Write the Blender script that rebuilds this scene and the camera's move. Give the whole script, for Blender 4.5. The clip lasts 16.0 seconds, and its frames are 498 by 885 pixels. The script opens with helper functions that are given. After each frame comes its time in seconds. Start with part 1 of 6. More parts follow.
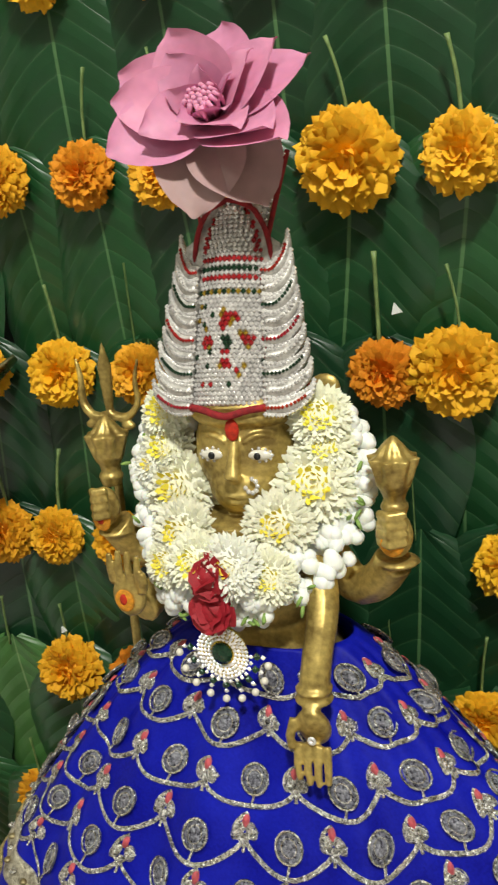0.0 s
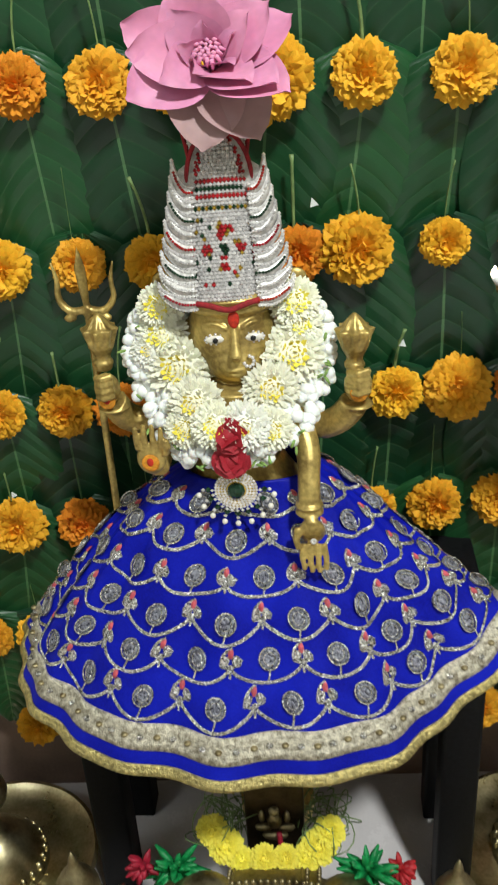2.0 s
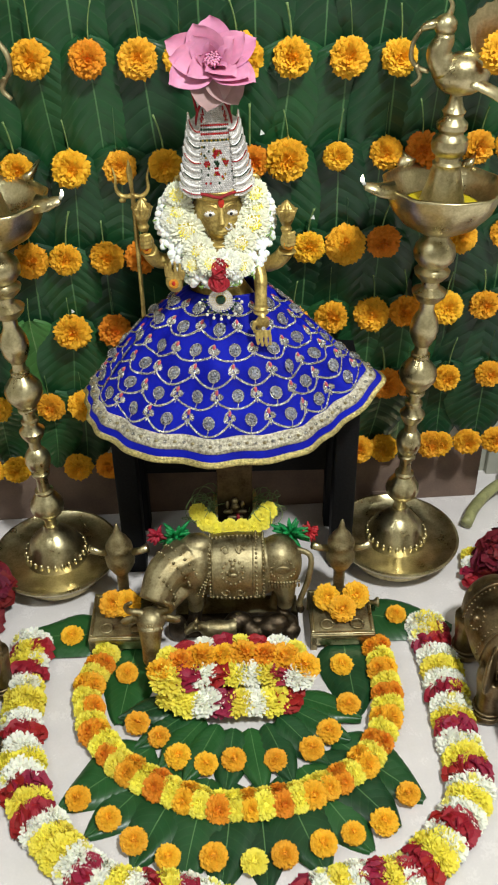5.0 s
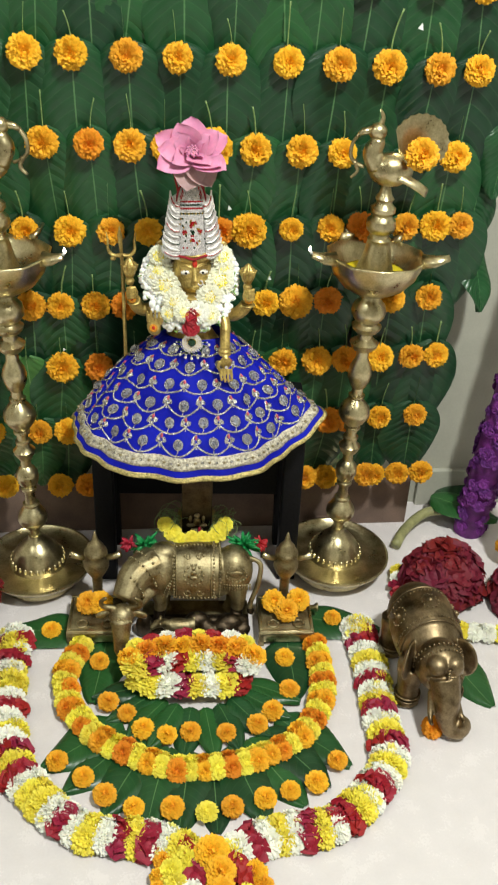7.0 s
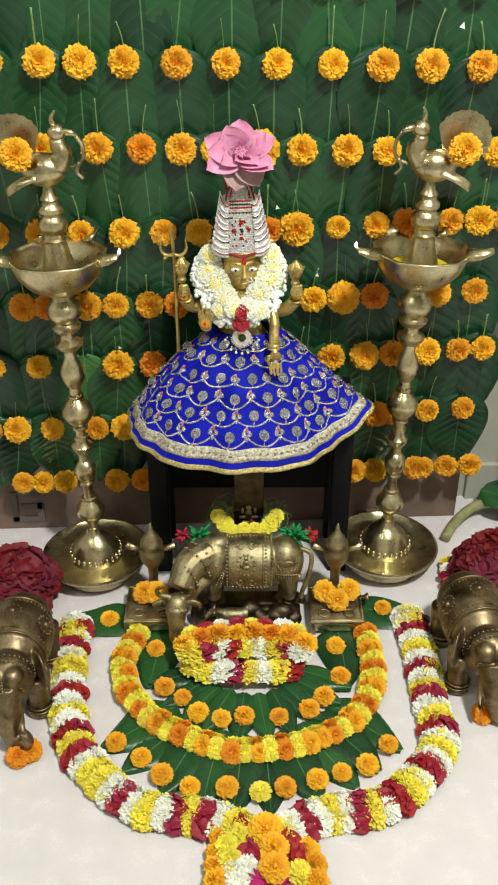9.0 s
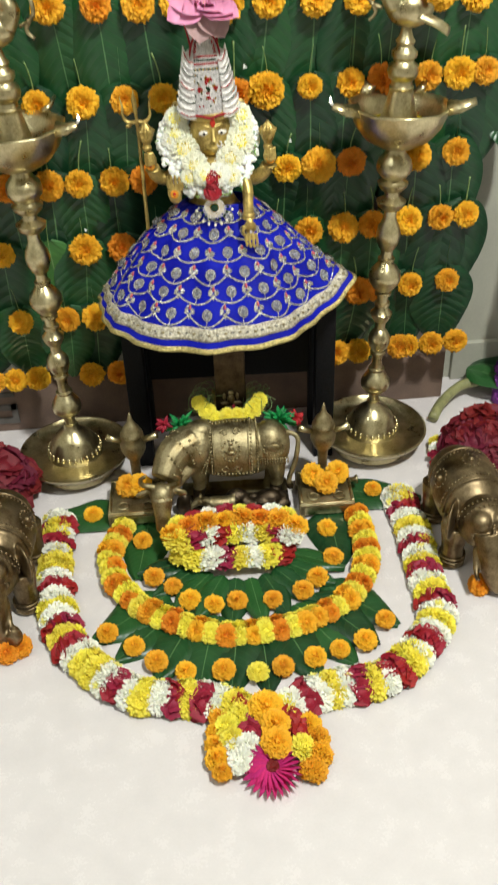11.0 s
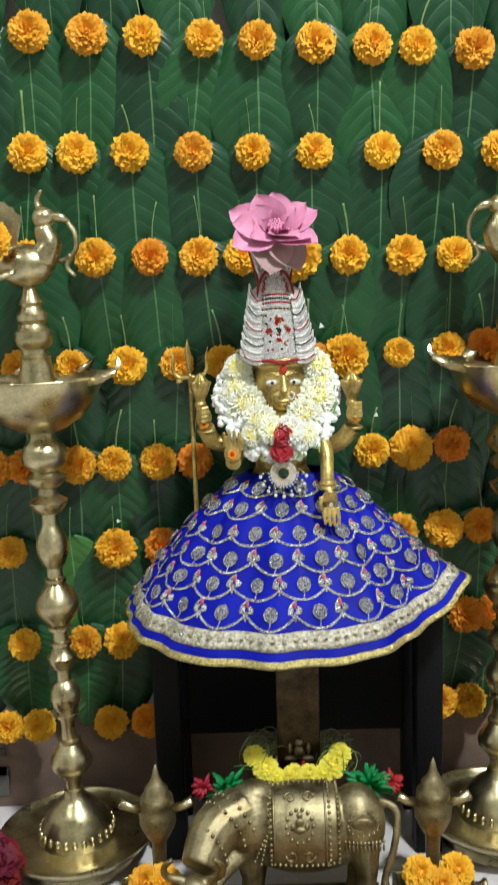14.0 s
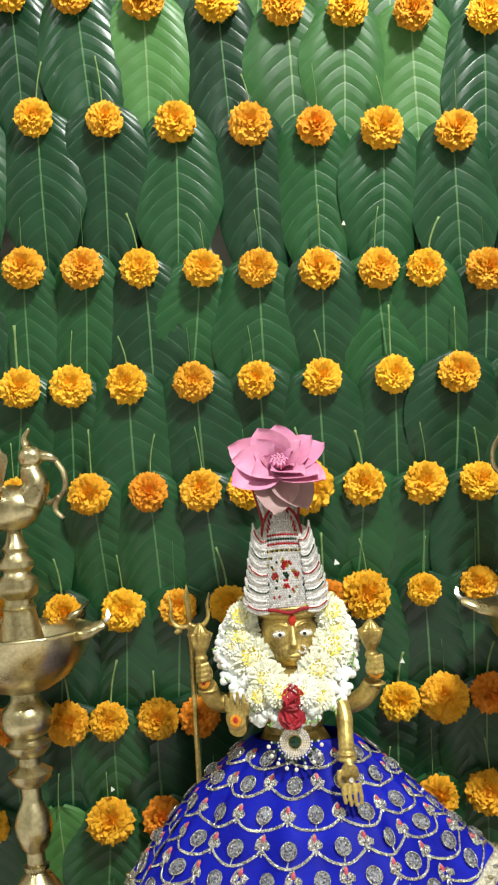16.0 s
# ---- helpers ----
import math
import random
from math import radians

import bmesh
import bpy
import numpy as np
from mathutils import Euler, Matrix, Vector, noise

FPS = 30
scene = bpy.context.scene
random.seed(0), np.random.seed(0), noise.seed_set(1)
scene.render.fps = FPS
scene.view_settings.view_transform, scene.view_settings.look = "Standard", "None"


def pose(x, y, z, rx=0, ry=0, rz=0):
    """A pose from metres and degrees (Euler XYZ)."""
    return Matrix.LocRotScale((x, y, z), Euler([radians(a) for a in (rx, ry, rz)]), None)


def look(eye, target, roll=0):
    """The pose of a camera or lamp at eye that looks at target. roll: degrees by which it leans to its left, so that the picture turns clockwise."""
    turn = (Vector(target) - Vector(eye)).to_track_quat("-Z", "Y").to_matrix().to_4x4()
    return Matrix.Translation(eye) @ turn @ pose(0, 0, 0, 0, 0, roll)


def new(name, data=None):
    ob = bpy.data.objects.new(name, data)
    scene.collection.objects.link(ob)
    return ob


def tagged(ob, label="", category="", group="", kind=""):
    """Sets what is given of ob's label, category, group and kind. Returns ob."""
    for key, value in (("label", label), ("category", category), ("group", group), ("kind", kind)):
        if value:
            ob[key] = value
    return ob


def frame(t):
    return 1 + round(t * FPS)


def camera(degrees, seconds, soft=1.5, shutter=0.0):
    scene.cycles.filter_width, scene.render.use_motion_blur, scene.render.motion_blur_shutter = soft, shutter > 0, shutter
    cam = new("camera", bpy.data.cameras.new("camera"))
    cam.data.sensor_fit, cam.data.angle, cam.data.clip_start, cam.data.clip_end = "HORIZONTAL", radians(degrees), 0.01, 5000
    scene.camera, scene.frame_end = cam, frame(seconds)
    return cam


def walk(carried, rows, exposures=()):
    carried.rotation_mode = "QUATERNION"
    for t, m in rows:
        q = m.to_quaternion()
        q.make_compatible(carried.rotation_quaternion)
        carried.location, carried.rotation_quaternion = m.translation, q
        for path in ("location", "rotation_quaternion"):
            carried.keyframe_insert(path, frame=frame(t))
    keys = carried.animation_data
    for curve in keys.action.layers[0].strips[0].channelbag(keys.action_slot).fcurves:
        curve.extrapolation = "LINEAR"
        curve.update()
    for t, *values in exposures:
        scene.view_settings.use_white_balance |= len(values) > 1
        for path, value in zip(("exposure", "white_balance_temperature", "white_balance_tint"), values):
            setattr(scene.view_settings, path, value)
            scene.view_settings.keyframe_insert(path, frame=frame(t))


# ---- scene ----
cam = camera(29.79, 16.0, soft=2.0, shutter=0.3)
EXPOSURES = [(0, -0.22, 6800, 10), (0.5, -0.22, 6700, 10), (1.5, -0.17, 6350, 10), (3, -0.12, 6050, 10), (4, -0.08, 6100, 10), (6, 0.04, 6500, 10), (12, 0.04, 6450, 10), (12.5, 0.04, 6300, 10), (13.5, 0.0, 6050, 10), (14.3, 0.08, 6000, 10), (15, 0.2, 6300, 10), (16, 0.25, 6450, 10)]
PATH = [
    (0, (0.1938, -0.5552, 0.7549), (-0.5553, 1.2199, 0.2180), -4.44),
    (0.5, (0.1903, -0.5649, 0.7615), (-0.3895, 1.2530, 0.1621), -4.29),
    (1, (0.0990, -0.6181, 0.7706), (-0.1666, 1.2351, 0.0669), -3.76),
    (1.5, (0.0384, -0.6630, 0.8061), (-0.0946, 1.1510, -0.0257), -3.95),
    (2, (0.0351, -0.7045, 0.8509), (-0.0434, 1.0551, -0.0966), -3.63),
    (2.5, (0.0357, -0.7857, 0.8731), (-0.0004, 0.9402, -0.1368), -3.40),
    (3, (0.0254, -0.8891, 0.9284), (0.0170, 0.7956, -0.1495), -2.22),
    (3.5, (0.0066, -0.9471, 0.9694), (0.0473, 0.6818, -0.1905), -0.37),
    (3.7, (-0.0067, -0.9797, 0.9798), (0.0472, 0.6344, -0.1999), -0.35),
    (5.8, (-0.0391, -1.3244, 1.0969), (0.1064, 0.2877, -0.0779), -0.16),
    (6, (-0.0436, -1.3537, 1.1032), (0.1234, 0.2560, -0.0720), 0.25),
    (6.5, (-0.0501, -1.3990, 1.1204), (0.1649, 0.2236, -0.0290), 1.79),
    (7, (-0.0586, -1.4214, 1.1508), (0.1418, 0.2532, 0.0759), 2.69),
    (7.5, (-0.0534, -1.4413, 1.1533), (0.0911, 0.2701, 0.1286), 1.84),
    (8, (-0.0588, -1.4498, 1.1485), (0.0575, 0.2604, 0.1181), 0.88),
    (8.2, (-0.0533, -1.4606, 1.1529), (0.0410, 0.2449, 0.1125), 0.37),
    (10.5, (-0.0652, -1.4755, 1.1180), (0.0393, 0.1837, 0.0063), -0.82),
    (11, (-0.0649, -1.4637, 1.0583), (0.0614, 0.1377, -0.1332), -1.98),
    (11.5, (-0.0736, -1.4453, 0.9505), (0.0365, 0.1178, -0.2923), -2.59),
    (12, (-0.0794, -1.4311, 0.9165), (-0.0041, 0.1097, -0.3564), -2.88),
    (12.5, (-0.0660, -1.3914, 0.8019), (-0.0313, 0.3429, -0.1935), -4.55),
    (13, (-0.0572, -1.2866, 0.7100), (-0.0391, 0.5929, 0.0266), -3.79),
    (13.5, (-0.0844, -1.2110, 0.7026), (-0.0136, 0.7231, 0.1986), -2.43),
    (14, (-0.0779, -1.1910, 0.7333), (-0.0030, 0.7784, 0.3931), -1.80),
    (14.5, (-0.0620, -1.1482, 0.7472), (0.0529, 0.8328, 0.4979), -1.57),
    (15, (-0.0281, -1.0893, 0.7681), (0.0515, 0.9022, 0.6025), -2.42),
    (15.5, (-0.0292, -1.0663, 0.7815), (-0.0171, 0.9334, 0.7480), -3.04),
    (16, (-0.0312, -1.0797, 0.7894), (-0.0272, 0.9197, 0.8410), -3.16),
]
walk(cam, [(t, look(eye, target, roll)) for t, eye, target, roll in PATH], EXPOSURES)

# ---- light ----
world = bpy.data.worlds.new("room_air")
scene.world = world
world.use_nodes = True
world.node_tree.nodes["Background"].inputs[0].default_value = (0.9, 0.95, 1.0, 1)
world.node_tree.nodes["Background"].inputs[1].default_value = 0.05


def lamp(name, kind, place, target, power, size, colour, size_y=None):
    data = bpy.data.lights.new(name, kind)
    data.energy, data.color = power, colour
    if kind == "AREA":
        data.shape = "RECTANGLE" if size_y else "DISK"
        data.size = size
        if size_y:
            data.size_y = size_y
    else:
        data.shadow_soft_size = size
    ob = new(name, data)
    ob.matrix_world = look(place, target)
    return ob


lamp("ceiling_bulb", "AREA", (0.62, -1.40, 2.45), (0.0, -0.1, 0.5), 60, 0.20, (0.955, 0.97, 0.905))
# weak unseen strip added on the left as fill for the shadows
lamp("unseen_left_fill", "AREA", (-1.3, -1.5, 2.5), (0.0, -0.2, 0.4), 9, 1.1, (0.93, 0.98, 0.95), 0.05)

# ---- materials ----


def wire(tree, a, b):
    tree.links.new(a, b)


def mat(name, colour, rough=0.5, metal=0.0, vary=0.15, scale=60.0, bump=0.1, fine=6.0, spread=0.0, dark=None, coat=0.0, sub=0.0, spec=0.5, petal=False):
    """A surface with variation at two scales, relief, and a spread of tone between like pieces."""
    m = bpy.data.materials.new(name)
    m.use_nodes = True
    tree = m.node_tree
    n = tree.nodes
    b = n["Principled BSDF"]
    co = n.new("ShaderNodeTexCoord")
    big = n.new("ShaderNodeTexNoise")
    big.inputs["Scale"].default_value, big.inputs["Detail"].default_value = scale, 5
    small = n.new("ShaderNodeTexNoise")
    small.inputs["Scale"].default_value, small.inputs["Detail"].default_value = scale * fine, 3
    for t in (big, small):
        wire(tree, co.outputs["Object"], t.inputs["Vector"])
    ramp = n.new("ShaderNodeValToRGB")
    ramp.color_ramp.elements[0].position, ramp.color_ramp.elements[1].position = 0.3, 0.7
    low = dark or tuple(c * (1 - 2.2 * vary) for c in colour)
    ramp.color_ramp.elements[0].color = (*low, 1)
    ramp.color_ramp.elements[1].color = (*(min(1, c * (1 + vary)) for c in colour), 1)
    mix = n.new("ShaderNodeMath")
    mix.operation = "MULTIPLY_ADD"
    mix.inputs[1].default_value, mix.inputs[2].default_value = 0.4, -0.2
    wire(tree, small.outputs["Fac"], mix.inputs[0])
    add = n.new("ShaderNodeMath")
    wire(tree, big.outputs["Fac"], add.inputs[0])
    wire(tree, mix.outputs[0], add.inputs[1])
    wire(tree, add.outputs[0], ramp.inputs["Fac"])
    colour_out = ramp.outputs["Color"]
    if spread:
        info, geo = n.new("ShaderNodeObjectInfo"), n.new("ShaderNodeNewGeometry")
        both = n.new("ShaderNodeMath")
        wire(tree, info.outputs["Random"], both.inputs[0])
        if petal:
            patch, wide = n.new("ShaderNodeTexNoise"), n.new("ShaderNodeMapRange")
            patch.inputs["Scale"].default_value = 4.5
            wire(tree, co.outputs["Object"], patch.inputs["Vector"])
            wide.inputs["From Min"].default_value, wide.inputs["From Max"].default_value = 0.3, 0.7
            wire(tree, patch.outputs["Fac"], wide.inputs["Value"])
            wire(tree, wide.outputs[0], both.inputs[1])
        else:
            wire(tree, geo.outputs["Random Per Island"], both.inputs[1])
        remap = n.new("ShaderNodeMapRange")
        remap.inputs["From Max"].default_value = 2.0
        remap.inputs["To Min"].default_value, remap.inputs["To Max"].default_value = 1 - spread, 1 + spread
        wire(tree, both.outputs[0], remap.inputs["Value"])
        hsv = n.new("ShaderNodeHueSaturation")
        wire(tree, remap.outputs[0], hsv.inputs["Value"])
        wire(tree, colour_out, hsv.inputs["Color"])
        hue = n.new("ShaderNodeMapRange")
        hue.inputs["To Min"].default_value, hue.inputs["To Max"].default_value = 0.5 - spread * 0.05, 0.5 + spread * 0.05
        wire(tree, info.outputs["Random"], hue.inputs["Value"])
        wire(tree, hue.outputs[0], hsv.inputs["Hue"])
        colour_out = hsv.outputs["Color"]
    wire(tree, colour_out, b.inputs["Base Color"])
    b.inputs["Metallic"].default_value = metal
    rmap = n.new("ShaderNodeMapRange")
    rmap.inputs["To Min"].default_value, rmap.inputs["To Max"].default_value = max(0.03, rough - 0.12), min(1, rough + 0.12)
    wire(tree, add.outputs[0], rmap.inputs["Value"])
    wire(tree, rmap.outputs[0], b.inputs["Roughness"])
    b.inputs["Specular IOR Level"].default_value = spec
    if coat:
        b.inputs["Coat Weight"].default_value = coat
    if sub:
        b.inputs["Subsurface Weight"].default_value = sub
        b.inputs["Subsurface Radius"].default_value = (0.006, 0.004, 0.002)
        b.inputs["Subsurface Scale"].default_value = 1.0
    if bump:
        bm_node = n.new("ShaderNodeBump")
        bm_node.inputs["Strength"].default_value, bm_node.inputs["Distance"].default_value = bump, 0.002
        wire(tree, add.outputs[0], bm_node.inputs["Height"])
        wire(tree, bm_node.outputs[0], b.inputs["Normal"])
    return m


def leaf_mat(name, colour, vein, rough=0.42, relief=0.48, veins=0.09):
    """Glossy leaf: a pale midrib and curved side veins laid out along the blade's own coordinates."""
    m = bpy.data.materials.new(name)
    m.use_nodes = True
    tree = m.node_tree
    n = tree.nodes
    b = n["Principled BSDF"]
    uv = n.new("ShaderNodeUVMap")
    sep = n.new("ShaderNodeSeparateXYZ")
    wire(tree, uv.outputs[0], sep.inputs[0])

    def math2(op, a, c, third=None):
        node = n.new("ShaderNodeMath")
        node.operation = op
        for slot, v in zip(node.inputs, (a, c, third)):
            if v is None:
                continue
            if isinstance(v, (int, float)):
                slot.default_value = v
            else:
                wire(tree, v, slot)
        return node.outputs[0]

    leaf_info = n.new("ShaderNodeObjectInfo")
    across = math2("ABSOLUTE", math2("MULTIPLY_ADD", sep.outputs[0], 2.0, -1.0), None)
    rib = math2("LESS_THAN", across, 0.020)
    wave = math2("MULTIPLY_ADD", math2("POWER", across, 1.35), -0.20, sep.outputs[1])
    line = math2("PINGPONG", math2("MULTIPLY", wave, math2("MULTIPLY_ADD", leaf_info.outputs["Random"], 3.0, 10.5)), 0.5)
    vein_f = math2("SUBTRACT", 1.0, math2("MINIMUM", math2("MULTIPLY", line, 10.0), 1.0))
    co, noise_n = n.new("ShaderNodeTexCoord"), n.new("ShaderNodeTexNoise")
    noise_n.inputs["Scale"].default_value, noise_n.inputs["Detail"].default_value = 24, 5
    wire(tree, co.outputs["Object"], noise_n.inputs["Vector"])
    fine_n = n.new("ShaderNodeTexNoise")
    fine_n.inputs["Scale"].default_value = 420
    wire(tree, co.outputs["Object"], fine_n.inputs["Vector"])
    info = n.new("ShaderNodeObjectInfo")
    hsv = n.new("ShaderNodeHueSaturation")
    hsv.inputs["Color"].default_value = (*colour, 1)
    tone = math2("MULTIPLY_ADD", info.outputs["Random"], 0.8, math2("MULTIPLY_ADD", noise_n.outputs["Fac"], 1.0, 0.1))
    wire(tree, tone, hsv.inputs["Value"])
    wire(tree, math2("MULTIPLY_ADD", info.outputs["Random"], -0.03, 0.515), hsv.inputs["Hue"])
    mix = n.new("ShaderNodeMix")
    mix.data_type = "RGBA"
    wire(tree, math2("MAXIMUM", math2("MULTIPLY", rib, 0.62), math2("MULTIPLY", vein_f, veins)), mix.inputs[0])
    wire(tree, hsv.outputs[0], mix.inputs[6])
    mix.inputs[7].default_value = (*vein, 1)
    wire(tree, mix.outputs[2], b.inputs["Base Color"])
    wire(tree, math2("MULTIPLY_ADD", noise_n.outputs["Fac"], 0.25, rough - 0.12), b.inputs["Roughness"])
    bump = n.new("ShaderNodeBump")
    bump.inputs["Strength"].default_value, bump.inputs["Distance"].default_value = relief, 0.0016
    height = math2("ADD", math2("MULTIPLY", math2("POWER", line, 0.55), 1.5), math2("MULTIPLY", fine_n.outputs["Fac"], 0.12))
    wire(tree, height, bump.inputs["Height"])
    wire(tree, bump.outputs[0], b.inputs["Normal"])
    return m


BRASS = mat("aged_brass", (0.64, 0.57, 0.35), 0.31, 1.0, 0.16, 35, 0.10, 9, dark=(0.36, 0.30, 0.16))
BRASS_DULL = mat("dull_carved_brass", (0.42, 0.365, 0.215), 0.52, 1.0, 0.2, 45, 0.35, 7, dark=(0.19, 0.145, 0.07))
BRASS_OLD = mat("brown_old_brass", (0.28, 0.215, 0.125), 0.44, 1.0, 0.2, 45, 0.25, 7, dark=(0.12, 0.085, 0.045))
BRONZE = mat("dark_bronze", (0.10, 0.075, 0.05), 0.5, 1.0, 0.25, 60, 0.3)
GOLD = mat("idol_gold", (0.64, 0.48, 0.15), 0.40, 0.62, 0.12, 40, 0.06, 8, dark=(0.25, 0.17, 0.05))
KUMKUM = mat("kumkum_red", (0.55, 0.03, 0.01), 0.9, 0, 0.2, 300)
TURMERIC = mat("turmeric", (0.75, 0.30, 0.02), 0.9, 0, 0.2, 300)
INK = mat("eye_black", (0.012, 0.012, 0.012), 0.4, 0, 0.1)
SETTING = mat("grey_setting", (0.60, 0.58, 0.55), 0.45, 0.6, 0.2, 300)
STONE_W = mat("rhinestone", (0.86, 0.84, 0.83), 0.14, 0.5, 0.06, 900, 0.0, spread=0.42)
STONE_R = mat("red_stone", (0.42, 0.02, 0.02), 0.15, 0.2, 0.2, 500, 0.0, spread=0.2)
STONE_G = mat("green_stone", (0.015, 0.05, 0.025), 0.12, 0.3, 0.2, 500, 0.0, spread=0.2)
STONE_Y = mat("gold_stone", (0.62, 0.42, 0.06), 0.2, 0.8, 0.2, 500, 0.0, spread=0.2)
VELVET = mat("red_velvet_edge", (0.30, 0.015, 0.02), 0.9, 0, 0.2, 300)
MARI = mat("marigold_petal", (0.95, 0.46, 0.014), 0.72, 0, 0.08, 70, 0.15, 8, spread=0.16, sub=0.12, petal=True)
MARI_DEEP_SHADED = mat("deep_or_shaded_marigold_petal", (0.86, 0.30, 0.008), 0.75, 0, 0.08, 70, 0.15, 8, spread=0.16, sub=0.12, petal=True)
MUM_Y = mat("yellow_petal", (0.93, 0.80, 0.08), 0.7, 0, 0.06, 90, 0.1, 8, spread=0.14, sub=0.12, petal=True)
MUM_PALE = mat("pale_yellow_petal", (0.93, 0.86, 0.22), 0.7, 0, 0.06, 90, 0.1, 8, spread=0.12, sub=0.12, petal=True)
MUM_W = mat("white_petal", (0.94, 0.94, 0.82), 0.7, 0, 0.02, 90, 0.1, 8, spread=0.1, sub=0.12, petal=True)
MUM_CREAM = mat("cream_petal", (0.95, 0.94, 0.74), 0.7, 0, 0.04, 90, 0.1, 8, spread=0.12, sub=0.12, petal=True)
JASMINE = mat("jasmine_bud", (0.93, 0.95, 0.90), 0.55, 0, 0.02, 200, 0.08, 8, spread=0.08, sub=0.15)
SEPAL = mat("bud_stalk_green", (0.26, 0.42, 0.10), 0.6, 0, 0.15, 200)
ROSE_DARK = mat("dark_maroon_petal", (0.18, 0.005, 0.020), 0.65, 0, 0.25, 80, 0.2, 6, spread=0.3, petal=True)
ROSE = mat("maroon_rose_petal", (0.35, 0.010, 0.034), 0.6, 0, 0.2, 80, 0.2, 6, spread=0.25, sub=0.05, petal=True)
ROSE_RED = mat("red_rose_petal", (0.42, 0.012, 0.02), 0.6, 0, 0.2, 80, 0.2, 6, spread=0.2, sub=0.05, petal=True)
MAGENTA = mat("gerbera_magenta", (0.66, 0.03, 0.21), 0.65, 0, 0.12, 80, 0.1, 6, spread=0.15)
PURPLE = mat("purple_flower", (0.17, 0.025, 0.24), 0.7, 0, 0.2, 80, 0.2, 6, spread=0.3, petal=True)
LOTUS = mat("pink_lotus_petal", (0.74, 0.29, 0.47), 0.55, 0, 0.10, 28, 0.08, 5, spread=0.10, sub=0.15)
LOTUS_PALE = mat("pale_lotus_petal", (0.44, 0.28, 0.275), 0.6, 0, 0.10, 28, 0.08, 5, spread=0.10, sub=0.15)
LEAF = leaf_mat("dark_leaf", (0.0105, 0.058, 0.020), (0.12, 0.25, 0.10), 0.33)
LEAF_FLAT = leaf_mat("floor_leaf_green", (0.013, 0.066, 0.019), (0.14, 0.27, 0.10), 0.36, 0.12, 0.08)
LEAF_LIGHT = leaf_mat("fresh_leaf", (0.045, 0.15, 0.035), (0.24, 0.36, 0.16), 0.42, 0.4, 0.06)
STALK = mat("leaf_stalk", (0.20, 0.30, 0.10), 0.5, 0, 0.15, 120)
FLOOR = mat("pale_marble", (0.745, 0.705, 0.705), 0.25, 0, 0.03, 24, 0.02, 12)
PLASTER = mat("grey_green_plaster", (0.43, 0.43, 0.36), 0.85, 0, 0.05, 12, 0.1, 20)
ROOM = mat("cream_plaster", (0.66, 0.64, 0.58), 0.9, 0, 0.05, 8, 0.1, 20)
CARD = mat("brown_card", (0.22, 0.15, 0.115), 0.85, 0, 0.12, 20, 0.15, 14)
PAPER = mat("white_board", (0.75, 0.77, 0.74), 0.8, 0, 0.04, 20, 0.05)
GREY_INK = mat("grey_print", (0.13, 0.12, 0.11), 0.85, 0, 0.1, 40)
BLACK = mat("black_granite", (0.008, 0.008, 0.009), 0.6, 0, 0.3, 250, 0.1, spec=0.15)
SILK = mat("royal_blue_silk", (0.005, 0.011, 0.38), 0.5, 0, 0.14, 25, 0.12, 24, dark=(0.0015, 0.003, 0.24), spec=0.15)
SEQUIN_DARK = mat("dim_sequins", (0.36, 0.37, 0.42), 0.3, 0.7, 0.3, 520, 1.0, 2.5, dark=(0.03, 0.03, 0.06))
SEQUIN = mat("silver_sequins", (0.74, 0.73, 0.70), 0.24, 0.85, 0.3, 520, 1.0, 2.5, dark=(0.07, 0.065, 0.055))
ZARI = mat("silver_zari_band", (0.66, 0.62, 0.50), 0.42, 0.6, 0.25, 260, 0.8, 4, dark=(0.24, 0.21, 0.15))
GOLD_TRIM = mat("gold_trim", (0.60, 0.50, 0.20), 0.4, 0.8, 0.25, 300, 0.9, 3)
RED_BUD = mat("red_embroidery", (0.55, 0.09, 0.11), 0.6, 0, 0.2, 300)
PEARL = mat("pearl", (0.82, 0.78, 0.68), 0.2, 0.1, 0.05, 300, 0)
OIL = mat("lamp_oil", (0.62, 0.50, 0.02), 0.12, 0, 0.05, 60, 0.02)
GREEN_TINSEL = mat("green_tinsel", (0.01, 0.28, 0.07), 0.5, 0, 0.2, 200)

flame_m = bpy.data.materials.new("flame")
flame_m.use_nodes = True
fb = flame_m.node_tree.nodes["Principled BSDF"]
fb.inputs["Base Color"].default_value = (1, 0.9, 0.7, 1)
fb.inputs["Emission Color"].default_value = (1, 0.86, 0.62, 1)
fb.inputs["Emission Strength"].default_value = 9.0

# ---- mesh helpers ----
R = random.Random(11)


def mesh_of(name, verts, faces, materials, index=None, uv=None, smooth=True):
    me = bpy.data.meshes.new(name)
    me.from_pydata([tuple(v) for v in verts], [], faces)
    for m in materials if isinstance(materials, (list, tuple)) else [materials]:
        me.materials.append(m)
    if index:
        me.polygons.foreach_set("material_index", index)
    if smooth:
        me.polygons.foreach_set("use_smooth", [True] * len(me.polygons))
    if uv:
        layer = me.uv_layers.new(name="UVMap")
        for loop in me.loops:
            layer.data[loop.index].uv = uv[loop.vertex_index]
    me.update()
    return me


STAND = {"pose": Matrix()}  # where the group of things being built stands


def put(name, me, parent=None, m=None, label="", category="", group="", kind=""):
    ob = new(name, me)
    m = Matrix() if m is None else m
    if parent:
        ob.parent = parent
        ob.matrix_basis = m
    else:
        ob.matrix_basis = STAND["pose"] @ m
    return tagged(ob, label, category, group, kind)


